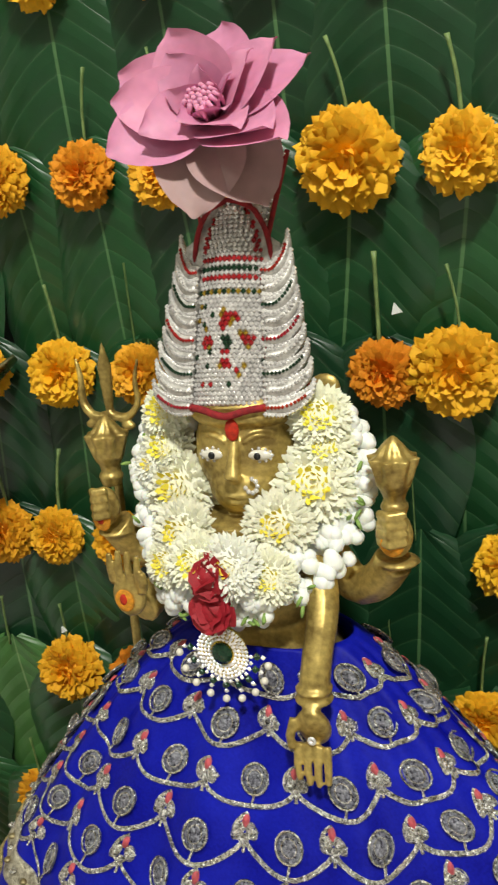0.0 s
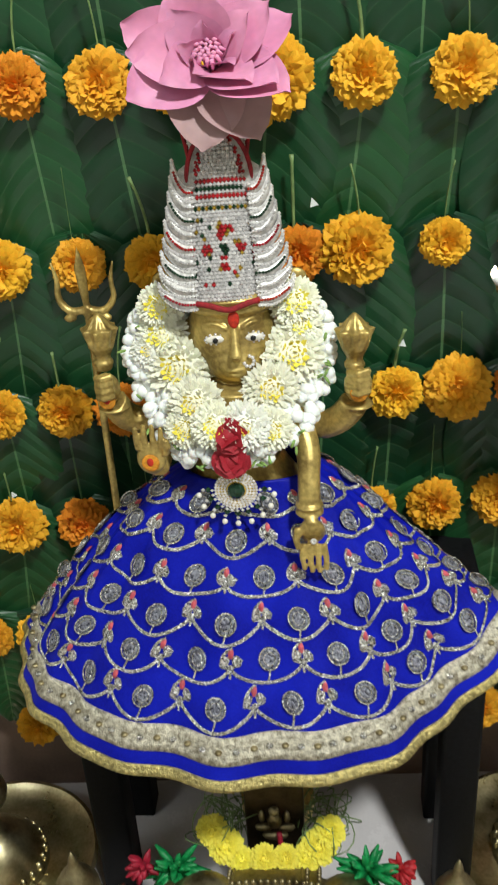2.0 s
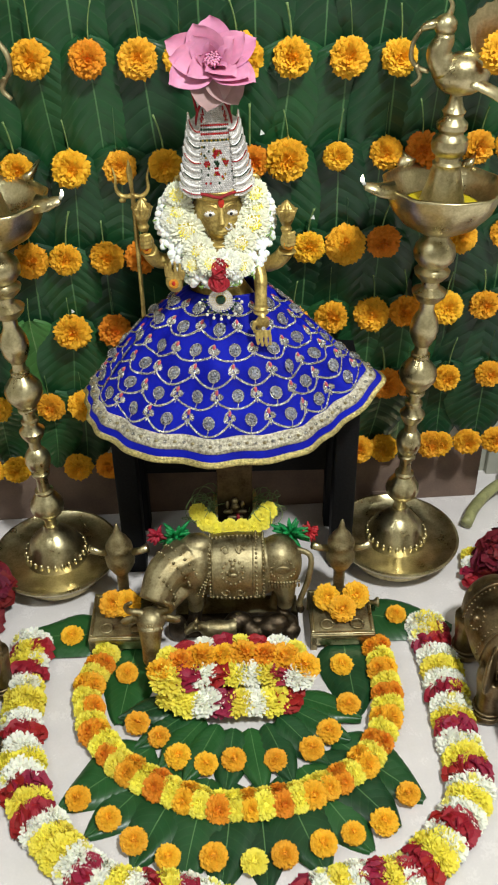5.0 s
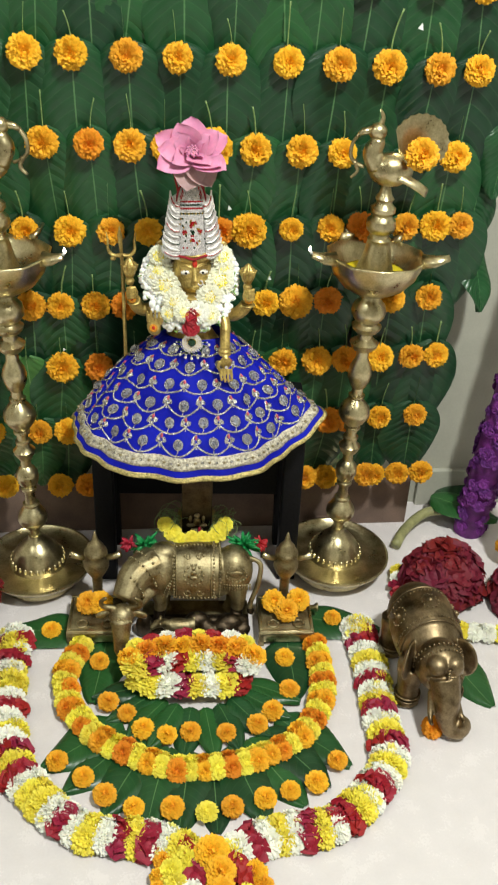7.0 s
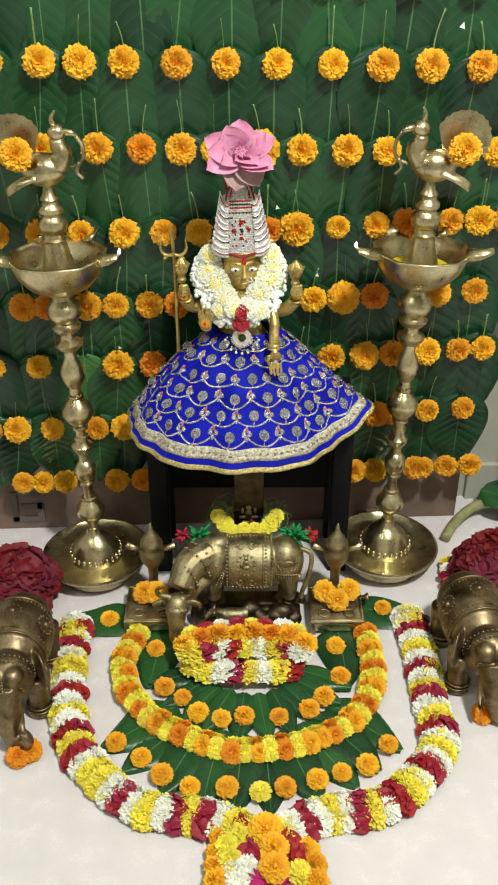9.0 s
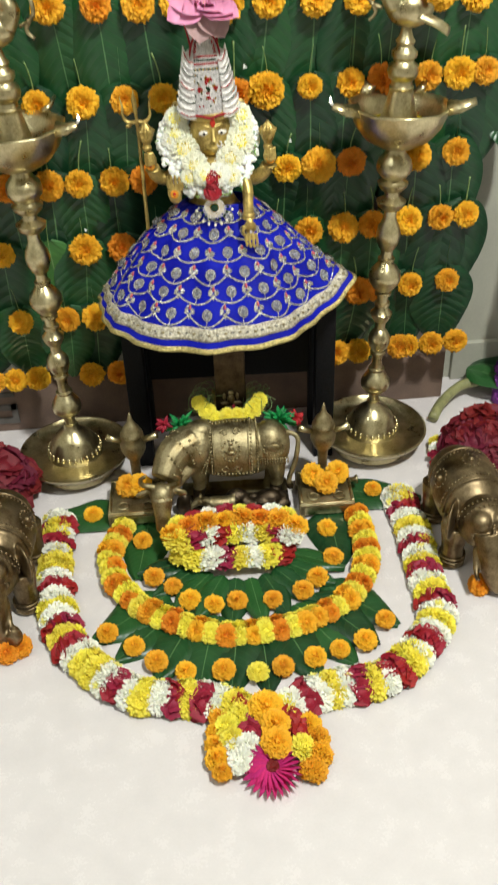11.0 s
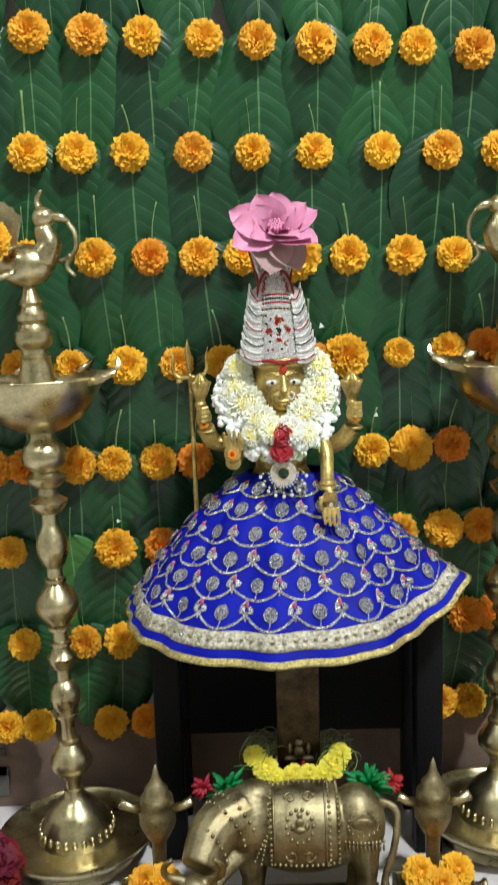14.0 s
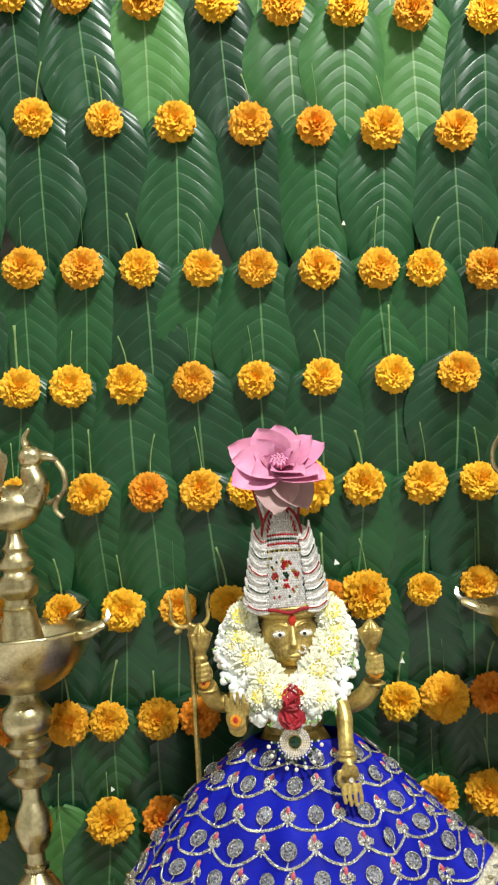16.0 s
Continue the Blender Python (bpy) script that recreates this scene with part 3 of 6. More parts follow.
# ---- brass lamps ----


def peacock(parent, sign):
    """A bird on the lamp's head; sign gives the way it looks along x."""
    b = Shape()
    b.ball((-sign * 0.003, 0, 0.024), (0.034, 0.024, 0.025), 20, 12)
    neck = smooth_line([(sign * 0.016, 0, 0.028), (sign * 0.027, 0, 0.046), (sign * 0.023, 0, 0.060), (sign * 0.022, 0, 0.070)], 0.004)
    b.tube(neck, [0.018 - 0.008 * k / len(neck) for k in range(len(neck))], 14)
    b.ball((sign * 0.023, 0, 0.077), (0.0135, 0.012, 0.0125), 16, 10)
    b.tube([(sign * 0.032, 0, 0.079), (sign * 0.044, 0, 0.076), (sign * 0.051, 0, 0.072)], [0.006, 0.005, 0.003], 10)
    crest = smooth_line([(sign * 0.020, 0, 0.088), (sign * 0.018, 0, 0.098), (sign * 0.024, 0, 0.108)], 0.003)
    b.tube(crest, [0.006 - 0.0045 * k / len(crest) for k in range(len(crest))], 8, flat=0.5)
    body = put("bird_body", b.mesh("bird_body", BRASS), parent, pose(0, 0, 0.735))
    t = Shape()
    ring = []
    for k in range(25):
        a = radians(-95 + 190 * k / 24) - sign * radians(28)
        r = 0.041 * (1 + 0.05 * (k % 2))
        ring.append((-sign * 0.044 + r * math.sin(a), 0.014, 0.060 + r * math.cos(a)))
    for dy in (0, 0.003):
        t.v += [Vector((-sign * 0.020, 0.010 + dy, 0.026))] + [Vector(p) + Vector((0, dy, 0)) for p in ring]
    for k in range(24):
        t.f += [(0, 1 + k, 2 + k), (26, 28 + k, 27 + k), (1 + k, 27 + k, 28 + k, 2 + k)]
    t.i = [0] * len(t.f)
    put("fan_tail", t.mesh("fan_tail", BRASS, False), parent, pose(0, 0, 0.735), "scalloped brass tail fan")
    w = Shape().tube(smooth_line([(-sign * 0.012, -0.019, 0.020), (-sign * 0.04, -0.022, 0.008), (-sign * 0.060, -0.018, -0.006)], 0.006), 0.008, 10, flat=0.35)
    put("wing", w.mesh("wing", BRASS), parent, pose(0, 0, 0.735))
    h = Shape()
    loop = smooth_line([(sign * 0.050, 0, 0.072), (sign * 0.058, 0, 0.058), (sign * 0.058, 0, 0.040), (sign * 0.048, 0, 0.030), (sign * 0.036, 0, 0.026)], 0.004)
    h.tube(loop, [0.0035] * len(loop), 8, flat=0.6)
    tail = smooth_line([(sign * 0.052, 0, 0.034), (sign * 0.046, 0, 0.020), (sign * 0.056, 0, 0.008)], 0.004)
    h.tube(tail, [0.0045 - 0.002 * k / len(tail) for k in range(len(tail))], 8, flat=0.6)
    put("beak_scroll", h.mesh("beak_scroll", BRASS_DULL), parent, pose(0, 0, 0.735))


def standing_lamp(place, sign, spout_ends):
    lampstand = thing("brass_oil_lamp", place, "tall turned brass oil lamp with peacock top and lit wick", "oil lamp", "brass lamps")
    foot = [(0.062, 0), (0.072, 0.004), (0.070, 0.014), (0.060, 0.018), (0.072, 0.024), (0.092, 0.030), (0.100, 0.040), (0.101, 0.043), (0.097, 0.044), (0.090, 0.038), (0.070, 0.034), (0.050, 0.036), (0.048, 0.040), (0.046, 0.052), (0.040, 0.060), (0.038, 0.066), (0.030, 0.076), (0.022, 0.084), (0.014, 0.090), (0.012, 0.100)]
    plate = put("base_plate", Shape().lathe(foot, seg=56).mesh("base_plate", BRASS, crisp=45), lampstand)
    beads = Shape()
    for k in range(26):
        a = 2 * math.pi * k / 26
        beads.ball((0.0465 * math.cos(a), 0.0465 * math.sin(a), 0.047), (0.004, 0.004, 0.006), 8, 6)
    put("petal_border", beads.mesh("petal_border", BRASS), plate)
    column = [
        (0.010, 0.098), (0.010, 0.114), (0.013, 0.115), (0.013, 0.119), (0.019, 0.122), (0.0265, 0.130), (0.0280, 0.137), (0.0265, 0.145), (0.020, 0.155), (0.014, 0.163), (0.0155, 0.165), (0.0155, 0.168), (0.011, 0.170), (0.0095, 0.184), (0.010, 0.196),
        (0.0145, 0.198), (0.0145, 0.202), (0.011, 0.204), (0.017, 0.212), (0.0205, 0.224), (0.0195, 0.234), (0.014, 0.243), (0.0095, 0.247), (0.0095, 0.262), (0.0125, 0.263), (0.0180, 0.272), (0.0200, 0.279), (0.0130, 0.286), (0.0110, 0.292), (0.0140, 0.294), (0.0140, 0.298), (0.010, 0.300), (0.010, 0.312),
        (0.015, 0.314), (0.015, 0.318), (0.012, 0.320), (0.020, 0.328), (0.0275, 0.339), (0.0290, 0.347), (0.0275, 0.355), (0.019, 0.366), (0.012, 0.374), (0.0145, 0.376), (0.0145, 0.380), (0.0105, 0.382), (0.0105, 0.394), (0.0145, 0.398), (0.0205, 0.412), (0.0215, 0.422), (0.0190, 0.434), (0.0125, 0.446), (0.011, 0.450),
        (0.011, 0.462), (0.016, 0.464), (0.0235, 0.472), (0.0255, 0.478), (0.0170, 0.483), (0.0130, 0.486), (0.0130, 0.494), (0.0175, 0.496), (0.0245, 0.503), (0.0260, 0.508), (0.0180, 0.512), (0.0160, 0.515), (0.0220, 0.518), (0.0285, 0.526), (0.0300, 0.534), (0.0275, 0.544), (0.0190, 0.553), (0.0165, 0.557), (0.0165, 0.565),
    ]
    put("column", Shape().lathe([(0.93 * r, z) for r, z in column], seg=36).mesh("column", BRASS, crisp=32), lampstand)
    bowl = [(0.016, 0.562), (0.028, 0.566), (0.050, 0.579), (0.065, 0.597), (0.072, 0.615), (0.074, 0.625), (0.075, 0.628), (0.071, 0.629), (0.067, 0.616), (0.056, 0.600), (0.046, 0.593), (0.034, 0.590)]

    def pinch(a, z):
        return 1 + (0.05 * max(0, math.cos(5 * (a - 0.3))) ** 3 if z > 0.60 else 0)

    dish = put("oil_bowl", Shape().lathe(bowl, seg=60, wave=pinch).mesh("oil_bowl", BRASS), lampstand, label="brass bowl with five pinched lips")
    if sign < 0:
        put("oil", Shape().lathe([(0.044, 0.5975), (0.0500, 0.5995), (0.046, 0.5998)], seg=40).mesh("oil", OIL), dish, label="yellow oil in the bowl")
    for k, (end, lit) in enumerate(spout_ends):
        e = Vector(end)
        start = Vector((e.x, e.y, 0)).normalized() * 0.070 + Vector((0, 0, 0.627))
        sp = Shape().tube([start, start.lerp(e, 0.5) + Vector((0, 0, -0.003)), e], [0.013, 0.010, 0.0055], 10, flat=0.45)
        spout = put("spout", sp.mesh("spout", BRASS), lampstand)
        if lit:
            wick = Shape().tube([e + Vector((0, 0, 0.002)), e + (e - start).normalized() * 0.004 + Vector((0, 0, 0.006))], 0.0022, 8)
            put("wick", wick.mesh("wick", PAPER), spout)
            fl = Shape().lathe([(0.0008, 0), (0.0020, 0.0015), (0.0023, 0.0032), (0.0016, 0.0056), (0.0004, 0.0084)], tuple(e + (e - start).normalized() * 0.004 + Vector((0, 0, 0.005))), 12)
            put("flame", fl.mesh("flame", flame_m), spout, label="small white oil flame")
    upper = [(0.037, 0.588), (0.035, 0.600), (0.027, 0.622), (0.021, 0.645), (0.020, 0.650), (0.0215, 0.653), (0.018, 0.656), (0.0175, 0.662), (0.024, 0.667), (0.0265, 0.675), (0.025, 0.683), (0.018, 0.688), (0.017, 0.691), (0.022, 0.696), (0.022, 0.702), (0.015, 0.708), (0.014, 0.712), (0.017, 0.716), (0.012, 0.722), (0.007, 0.738), (0.006, 0.745)]
    put("upper_stem", Shape().lathe([(0.86 * r, z) for r, z in upper], seg=32).mesh("upper_stem", BRASS, crisp=38), lampstand)
    peacock(lampstand, sign)
    return lampstand


lamp_r = standing_lamp((0.270, -0.083, 0), -1, [((-0.106, -0.040, 0.638), True), ((0.105, -0.035, 0.640), False), ((0.055, 0.085, 0.642), False), ((-0.05, 0.085, 0.642), False)])
lamp_l = standing_lamp((-0.274, -0.106, 0), 1, [((0.099, -0.035, 0.635), True), ((-0.105, -0.035, 0.640), False), ((0.055, 0.085, 0.642), False), ((-0.05, 0.085, 0.642), False)])
lamp_r.rotation_euler.y += radians(1.3)
lamp_l.rotation_euler.y -= radians(1.1)
for x, y in ((0.328, -0.108), (-0.324, -0.132)):
    put("marigold", MARIGOLDS[1], None, facing((x, y, 0.788), (0, -1, 0.25), 0.024), "orange marigold tucked on the brass peacock", "flower", "marigolds on the lamps")

# ---- black stool under the idol ----
stool = thing("stool", (0.014, -0.10, 0), "black granite stool hidden under the blue skirt", "stool")
for sx in (-1, 1):
    for sy in (0, 1):
        put("leg", Shape().box((sx * 0.164 - 0.017, -0.016 + sy * 0.10, 0), (sx * 0.164 + 0.017, 0.016 + sy * 0.10, 0.335), cut=0.003).mesh("leg", BLACK), stool)
put("seat", Shape().box((-0.182, -0.055, 0.335), (0.182, 0.118, 0.352), cut=0.003).mesh("seat", BLACK), stool)
# rear bar deepened into a black sheet, in place of shade under the skirt
put("stretcher", Shape().box((-0.15, 0.088, 0.12), (0.15, 0.112, 0.33), cut=0.003).mesh("stretcher", BLACK), stool)

# ---- the idol ----


def idol_statue():
    """A four-armed brass figure on a narrow stand, one plain mesh."""
    b = Shape()
    b.lathe([(0.030, 0), (0.034, 0.01), (0.022, 0.02), (0.024, 0.12), (0.034, 0.13), (0.034, 0.15), (0.024, 0.16), (0.020, 0.39)], (0.012, -0.11, 0.0), 24)
    b.lathe([(0.030, 0.37), (0.04, 0.39), (0.040, 0.44), (0.046, 0.49), (0.030, 0.515), (0.034, 0.54), (0.042, 0.565), (0.040, 0.578), (0.014, 0.588), (0.013, 0.60)], (0.0, -0.112, 0.0), 28)
    # head, jaw, nose, brows, lips, ears
    h0, hc, turn = len(b.v), Vector((0.0, -0.122, 0.618)), Euler((0, 0, radians(7))).to_matrix()
    b.ball((0.0, -0.122, 0.617), (0.0255, 0.024, 0.031), 24, 16)
    b.ball((0.0, -0.131, 0.602), (0.0175, 0.0175, 0.0145), 20, 12)
    b.tube([(0, -0.1445, 0.626), (0, -0.148, 0.618), (0, -0.1515, 0.611), (0, -0.146, 0.607)], [0.0022, 0.0028, 0.004, 0.002], 10)
    b.ball((0.0, -0.1465, 0.6005), (0.0068, 0.003, 0.0016), 12, 8)
    b.ball((0.0, -0.146, 0.5975), (0.0055, 0.003, 0.0016), 12, 8)
    for sx in (-1, 1):
        b.ball((sx * 0.0105, -0.1405, 0.6185), (0.0068, 0.0042, 0.0036), 14, 10)
        b.tube(smooth_line([(sx * 0.004, -0.1455, 0.6245), (sx * 0.011, -0.1435, 0.6275), (sx * 0.018, -0.137, 0.6245)], 0.003), 0.0011, 8)
        b.ball((sx * 0.026, -0.120, 0.612), (0.003, 0.007, 0.012), 10, 8)
    b.lathe([(0.0262, -0.006), (0.0285, -0.003), (0.0272, 0.000), (0.0288, 0.003), (0.0262, 0.006), (0.020, 0.009), (0.008, 0.010)], (0.0, -0.119, 0.637), 28)
    for k in range(h0, len(b.v)):
        b.v[k] = hc + turn @ (b.v[k] - hc) * 1.2 + Vector((0.001, 0.004, -0.001))
    # arms: two raised, one blessing, one lowered
    b.tube(smooth_line([(-0.036, -0.115, 0.568), (-0.062, -0.115, 0.545), (-0.080, -0.118, 0.548), (-0.088, -0.128, 0.566)], 0.006), 0.0105, 12)
    b.ball((-0.089, -0.133, 0.578), (0.0095, 0.006, 0.012), 14, 10)
    b.tube(smooth_line([(0.036, -0.115, 0.566), (0.056, -0.118, 0.540), (0.073, -0.125, 0.546), (0.086, -0.132, 0.565)], 0.006), 0.0105, 12)
    b.ball((0.086, -0.137, 0.578), (0.010, 0.0065, 0.013), 14, 10)
    b.tube(smooth_line([(-0.034, -0.125, 0.560), (-0.052, -0.138, 0.535), (-0.056, -0.158, 0.527)], 0.006), 0.0095, 12)
    b.ball((-0.056, -0.168, 0.541), (0.0105, 0.0055, 0.0125), 14, 10)
    b.tube(smooth_line([(0.036, -0.125, 0.560), (0.050, -0.150, 0.540), (0.051, -0.166, 0.515), (0.051, -0.172, 0.497)], 0.006), [0.0115, 0.0105, 0.0105, 0.010, 0.0095, 0.009, 0.0085, 0.0085, 0.008, 0.008, 0.008, 0.008, 0.008, 0.008][: len(smooth_line([(0.036, -0.125, 0.560), (0.050, -0.150, 0.540), (0.051, -0.166, 0.515), (0.051, -0.172, 0.497)], 0.006))], 12)
    b.ball((0.0525, -0.178, 0.486), (0.0095, 0.0055, 0.0125), 14, 10, turn=Euler((0.35, 0, 0)))
    for k in range(4):
        b.tube([(-0.0640 + 0.0054 * k, -0.170, 0.549), (-0.0650 + 0.0058 * k, -0.171, 0.558), (-0.0650 + 0.0058 * k, -0.1705, 0.566 + 0.002 * (k in (1, 2)))], [0.0024, 0.0022, 0.0016], 8)
        b.tube([(0.0450 + 0.0052 * k, -0.182, 0.478), (0.0455 + 0.0056 * k, -0.186, 0.468), (0.047 + 0.0052 * k, -0.187, 0.459 - 0.002 * (k in (1, 2)))], [0.0024, 0.0022, 0.0016], 8)
        b.tube([(-0.096, -0.135, 0.572 + 0.005 * k), (-0.090, -0.142, 0.574 + 0.005 * k), (-0.083, -0.139, 0.575 + 0.005 * k)], 0.0026, 8)
        b.tube([(0.079, -0.139, 0.574 + 0.005 * k), (0.086, -0.146, 0.575 + 0.005 * k), (0.094, -0.142, 0.576 + 0.005 * k)], 0.0026, 8)
    b.tube([(-0.046, -0.170, 0.545), (-0.0435, -0.172, 0.552), (-0.0445, -0.172, 0.557)], [0.003, 0.0026, 0.002], 8)
    b.tube([(0.043, -0.180, 0.490), (0.0415, -0.184, 0.482), (0.043, -0.186, 0.476)], [0.003, 0.0026, 0.002], 8)
    # bangles
    for c, r in (((0.051, -0.171, 0.5035), 0.0102), ((0.051, -0.1715, 0.4985), 0.0105), ((0.0855, -0.131, 0.561), 0.0118), ((-0.087, -0.127, 0.561), 0.0115)):
        b.lathe([(r - 0.002, -0.0018), (r, 0), (r - 0.002, 0.0018)], c, 20)
    # lotus-bud in the raised hand, and the cup under the trident
    for c in ((0.084, -0.128, 0.590), (-0.093, -0.118, 0.592)):
        b.lathe([(0.0055, -0.006), (0.0075, 0.0), (0.0055, 0.003), (0.006, 0.006), (0.0092, 0.012), (0.0105, 0.020), (0.0125, 0.026), (0.009, 0.027), (0.004, 0.034), (0.001, 0.037)], c, 40, wave=lambda a, z: 1 + (0.16 * math.cos(8 * a) if z > 0.018 else 0.0))
    # trident and its staff
    b.tube([(-0.1045, -0.094, 0.36), (-0.105, -0.094, 0.60), (-0.106, -0.092, 0.624)], 0.0030, 10)
    b.tube([(-0.106, -0.092, 0.622), (-0.107, -0.091, 0.640), (-0.108, -0.090, 0.652), (-0.108, -0.090, 0.668)], [0.0026, 0.0040, 0.0046, 0.0005], 10, flat=0.6)
    for sx in (-1, 1):
        pr = smooth_line([(-0.106, -0.092, 0.622), (-0.106 + sx * 0.012, -0.092, 0.621), (-0.106 + sx * 0.020, -0.091, 0.630), (-0.106 + sx * 0.0195, -0.091, 0.644), (-0.106 + sx * 0.0225, -0.090, 0.658)], 0.004)
        b.tube(pr, [0.0034 - 0.0026 * (k / len(pr)) ** 2 for k in range(len(pr))], 10, flat=0.7)
        b.ball((-0.106 + sx * 0.013, -0.093, 0.616), (0.005, 0.003, 0.003), 10, 8)
    e = Shape()
    for sx in (-1, 1):
        e.ball((sx * 0.0105, -0.1440, 0.6185), (0.0060, 0.0018, 0.0024), 16, 8, 2)
        e.ball((sx * 0.0105 - 0.0003, -0.1460, 0.6185), (0.0016, 0.0009, 0.0017), 12, 6, 3)
        for k in range(12):
            a = 2 * math.pi * k / 12
            e.ball((sx * 0.0105 + 0.0058 * math.cos(a), -0.1438, 0.6185 + 0.0029 * math.sin(a)), 0.0009, 6, 4, 4)
    e.ball((0.0, -0.1470, 0.6305), (0.0032, 0.0016, 0.0050), 14, 8, 1)
    for k in range(7):
        a = radians(200 + 40 * k)
        e.ball((0.0070 + 0.0028 * math.cos(a), -0.1475, 0.6055 + 0.0032 * math.sin(a)), 0.0012, 6, 4, 4)
    e.v = [hc + turn @ (p - hc) * 1.2 + Vector((0.001, 0.004, -0.001)) for p in e.v]
    for c in ((-0.056, -0.1735, 0.540), (0.0865, -0.1435, 0.5745), (-0.089, -0.1390, 0.571)):
        e.ball(c, (0.0062, 0.0014, 0.0066), 14, 8, 5)
        e.ball((c[0], c[1] - 0.0008, c[2] + 0.001), (0.0026, 0.0014, 0.0034), 10, 6, 1)
    for k in range(10):
        a = 2 * math.pi * k / 10
        e.ball((0.0535 + 0.0014 * math.cos(a), -0.1845, 0.4815 + 0.0014 * math.sin(a)), 0.0011, 6, 4, 4)
    return fused("idol", b, [GOLD, KUMKUM, PEARL, INK, STONE_W, TURMERIC], 0.0011, 2, e)


put("idol", idol_statue(), label="four-armed polished brass idol with a red forehead mark", category="statue")

# crown: a jewelled front piece with flame-like wings
crown = thing("crown", (0.002, -0.148, 0.6450), "tall rhinestone crown edged with red velvet and flame wings", "crown")

crown.scale = (1.06, 1.0, 1.14)
crown.rotation_euler = (radians(-16), 0, radians(4))


def crown_half(v):
    """Half the width of the middle panel at the height v from 0 to 1."""
    return 0.0215 - 0.004 * v if v < 0.70 else 0.0012 + 0.0175 * math.sqrt(max(0.0, 1 - ((v - 0.70) / 0.30) ** 2))


back = Shape()
rows_n = 14
for j in range(rows_n + 1):
    v = j / rows_n
    for q in (-1, -0.6, -0.2, 0.2, 0.6, 1):
        back.v.append(Vector((crown_half(v) * q * 1.05, 0.010 * q * q + 0.004 * v, 0.093 * v)))
for j in range(rows_n):
    for i in range(5):
        a = j * 6 + i
        back.f.append((a, a + 1, a + 7, a + 6))
back.i = [0] * len(back.f)
panel = put("front_panel", back.mesh("front_panel", SETTING), crown)
panel_mod = panel.modifiers.new("thick", "SOLIDIFY")
panel_mod.thickness, panel_mod.offset = 0.003, -1


def gem(shape, c, r, index, flat=0.6):
    x, y, z = c
    shape.add([(x - r, y, z), (x, y, z - r), (x + r, y, z), (x, y, z + r), (x - r * 0.35, y - r * flat, z - r * 0.35), (x + r * 0.35, y - r * flat, z - r * 0.35), (x + r * 0.35, y - r * flat, z + r * 0.35), (x - r * 0.35, y - r * flat, z + r * 0.35)],
              [(0, 1, 4), (1, 5, 4), (1, 2, 5), (2, 6, 5), (2, 3, 6), (3, 7, 6), (3, 0, 7), (0, 4, 7), (4, 5, 6, 7)], index)


stones = Shape()
for j in range(44):
    v = (j + 0.5) / 44
    n = int(2 * crown_half(v) / 0.0024)
    for i in range(n):
        q = 2 * (i + 0.5 + 0.5 * (j % 2)) / (n + 0.5) - 1
        if abs(q) > 1:
            continue
        x, z = crown_half(v) * q, 0.093 * v
        y = 0.010 * q * q + 0.004 * v - 0.0005
        index = 0
        if abs(v - 0.56) < 0.014:
            index = 2 if i % 2 else 3
        elif abs(v - 0.63) < 0.012 or abs(v - 0.715) < 0.012:
            index = 1
        elif abs(v - 0.68) < 0.012 and abs(q) < 0.8:
            index = 2
        elif v > 0.76 and abs(abs(q) - 0.8) < 0.16:
            index = 1
        elif 0.1 < v < 0.5:
            d = math.hypot(x, z - 0.029)
            a = math.atan2(z - 0.029, x)
            if d < 0.0028:
                index = 2
            elif 0.0075 < d < 0.013 and math.cos(4 * a) > 0.35:
                index = 1 if math.cos(8 * a) > -0.2 else 3
            elif R.random() < 0.10:
                index = R.choice((1, 2, 3))
        gem(stones, (x, y, z), 0.0016, index)
put("stone_setting", stones.mesh("stones", [STONE_W, STONE_R, STONE_G, STONE_Y], False), panel, kind="stuff")
shield = Shape()
outline = []
for k in range(25):
    v = k / 24
    outline.append((crown_half(v) + 0.0085 * (1 - 0.3 * v) * (1 if v < 0.8 else 0.2), 0.093 * v))
for dy in (0.0085, 0.0115):
    shield.v += [Vector((x, dy, z)) for x, z in outline] + [Vector((-x, dy, z)) for x, z in outline]
for k in range(24):
    shield.f += [(k, k + 1, 26 + k, 25 + k), (50 + k + 1, 50 + k, 75 + k, 76 + k), (k + 1, k, 50 + k, 51 + k), (25 + k, 26 + k, 76 + k, 75 + k)]
shield.i = [0] * len(shield.f)
put("backplate", shield.mesh("backplate", SETTING, False), crown)
edge = Shape().tube(smooth_line([(-0.024, 0.008, 0.0), (-0.012, 0.001, -0.002), (0, -0.001, -0.005), (0.012, 0.001, -0.002), (0.024, 0.008, 0.0)], 0.003), 0.0017, 8)
put("velvet_edge", edge.mesh("velvet_edge", VELVET), crown)
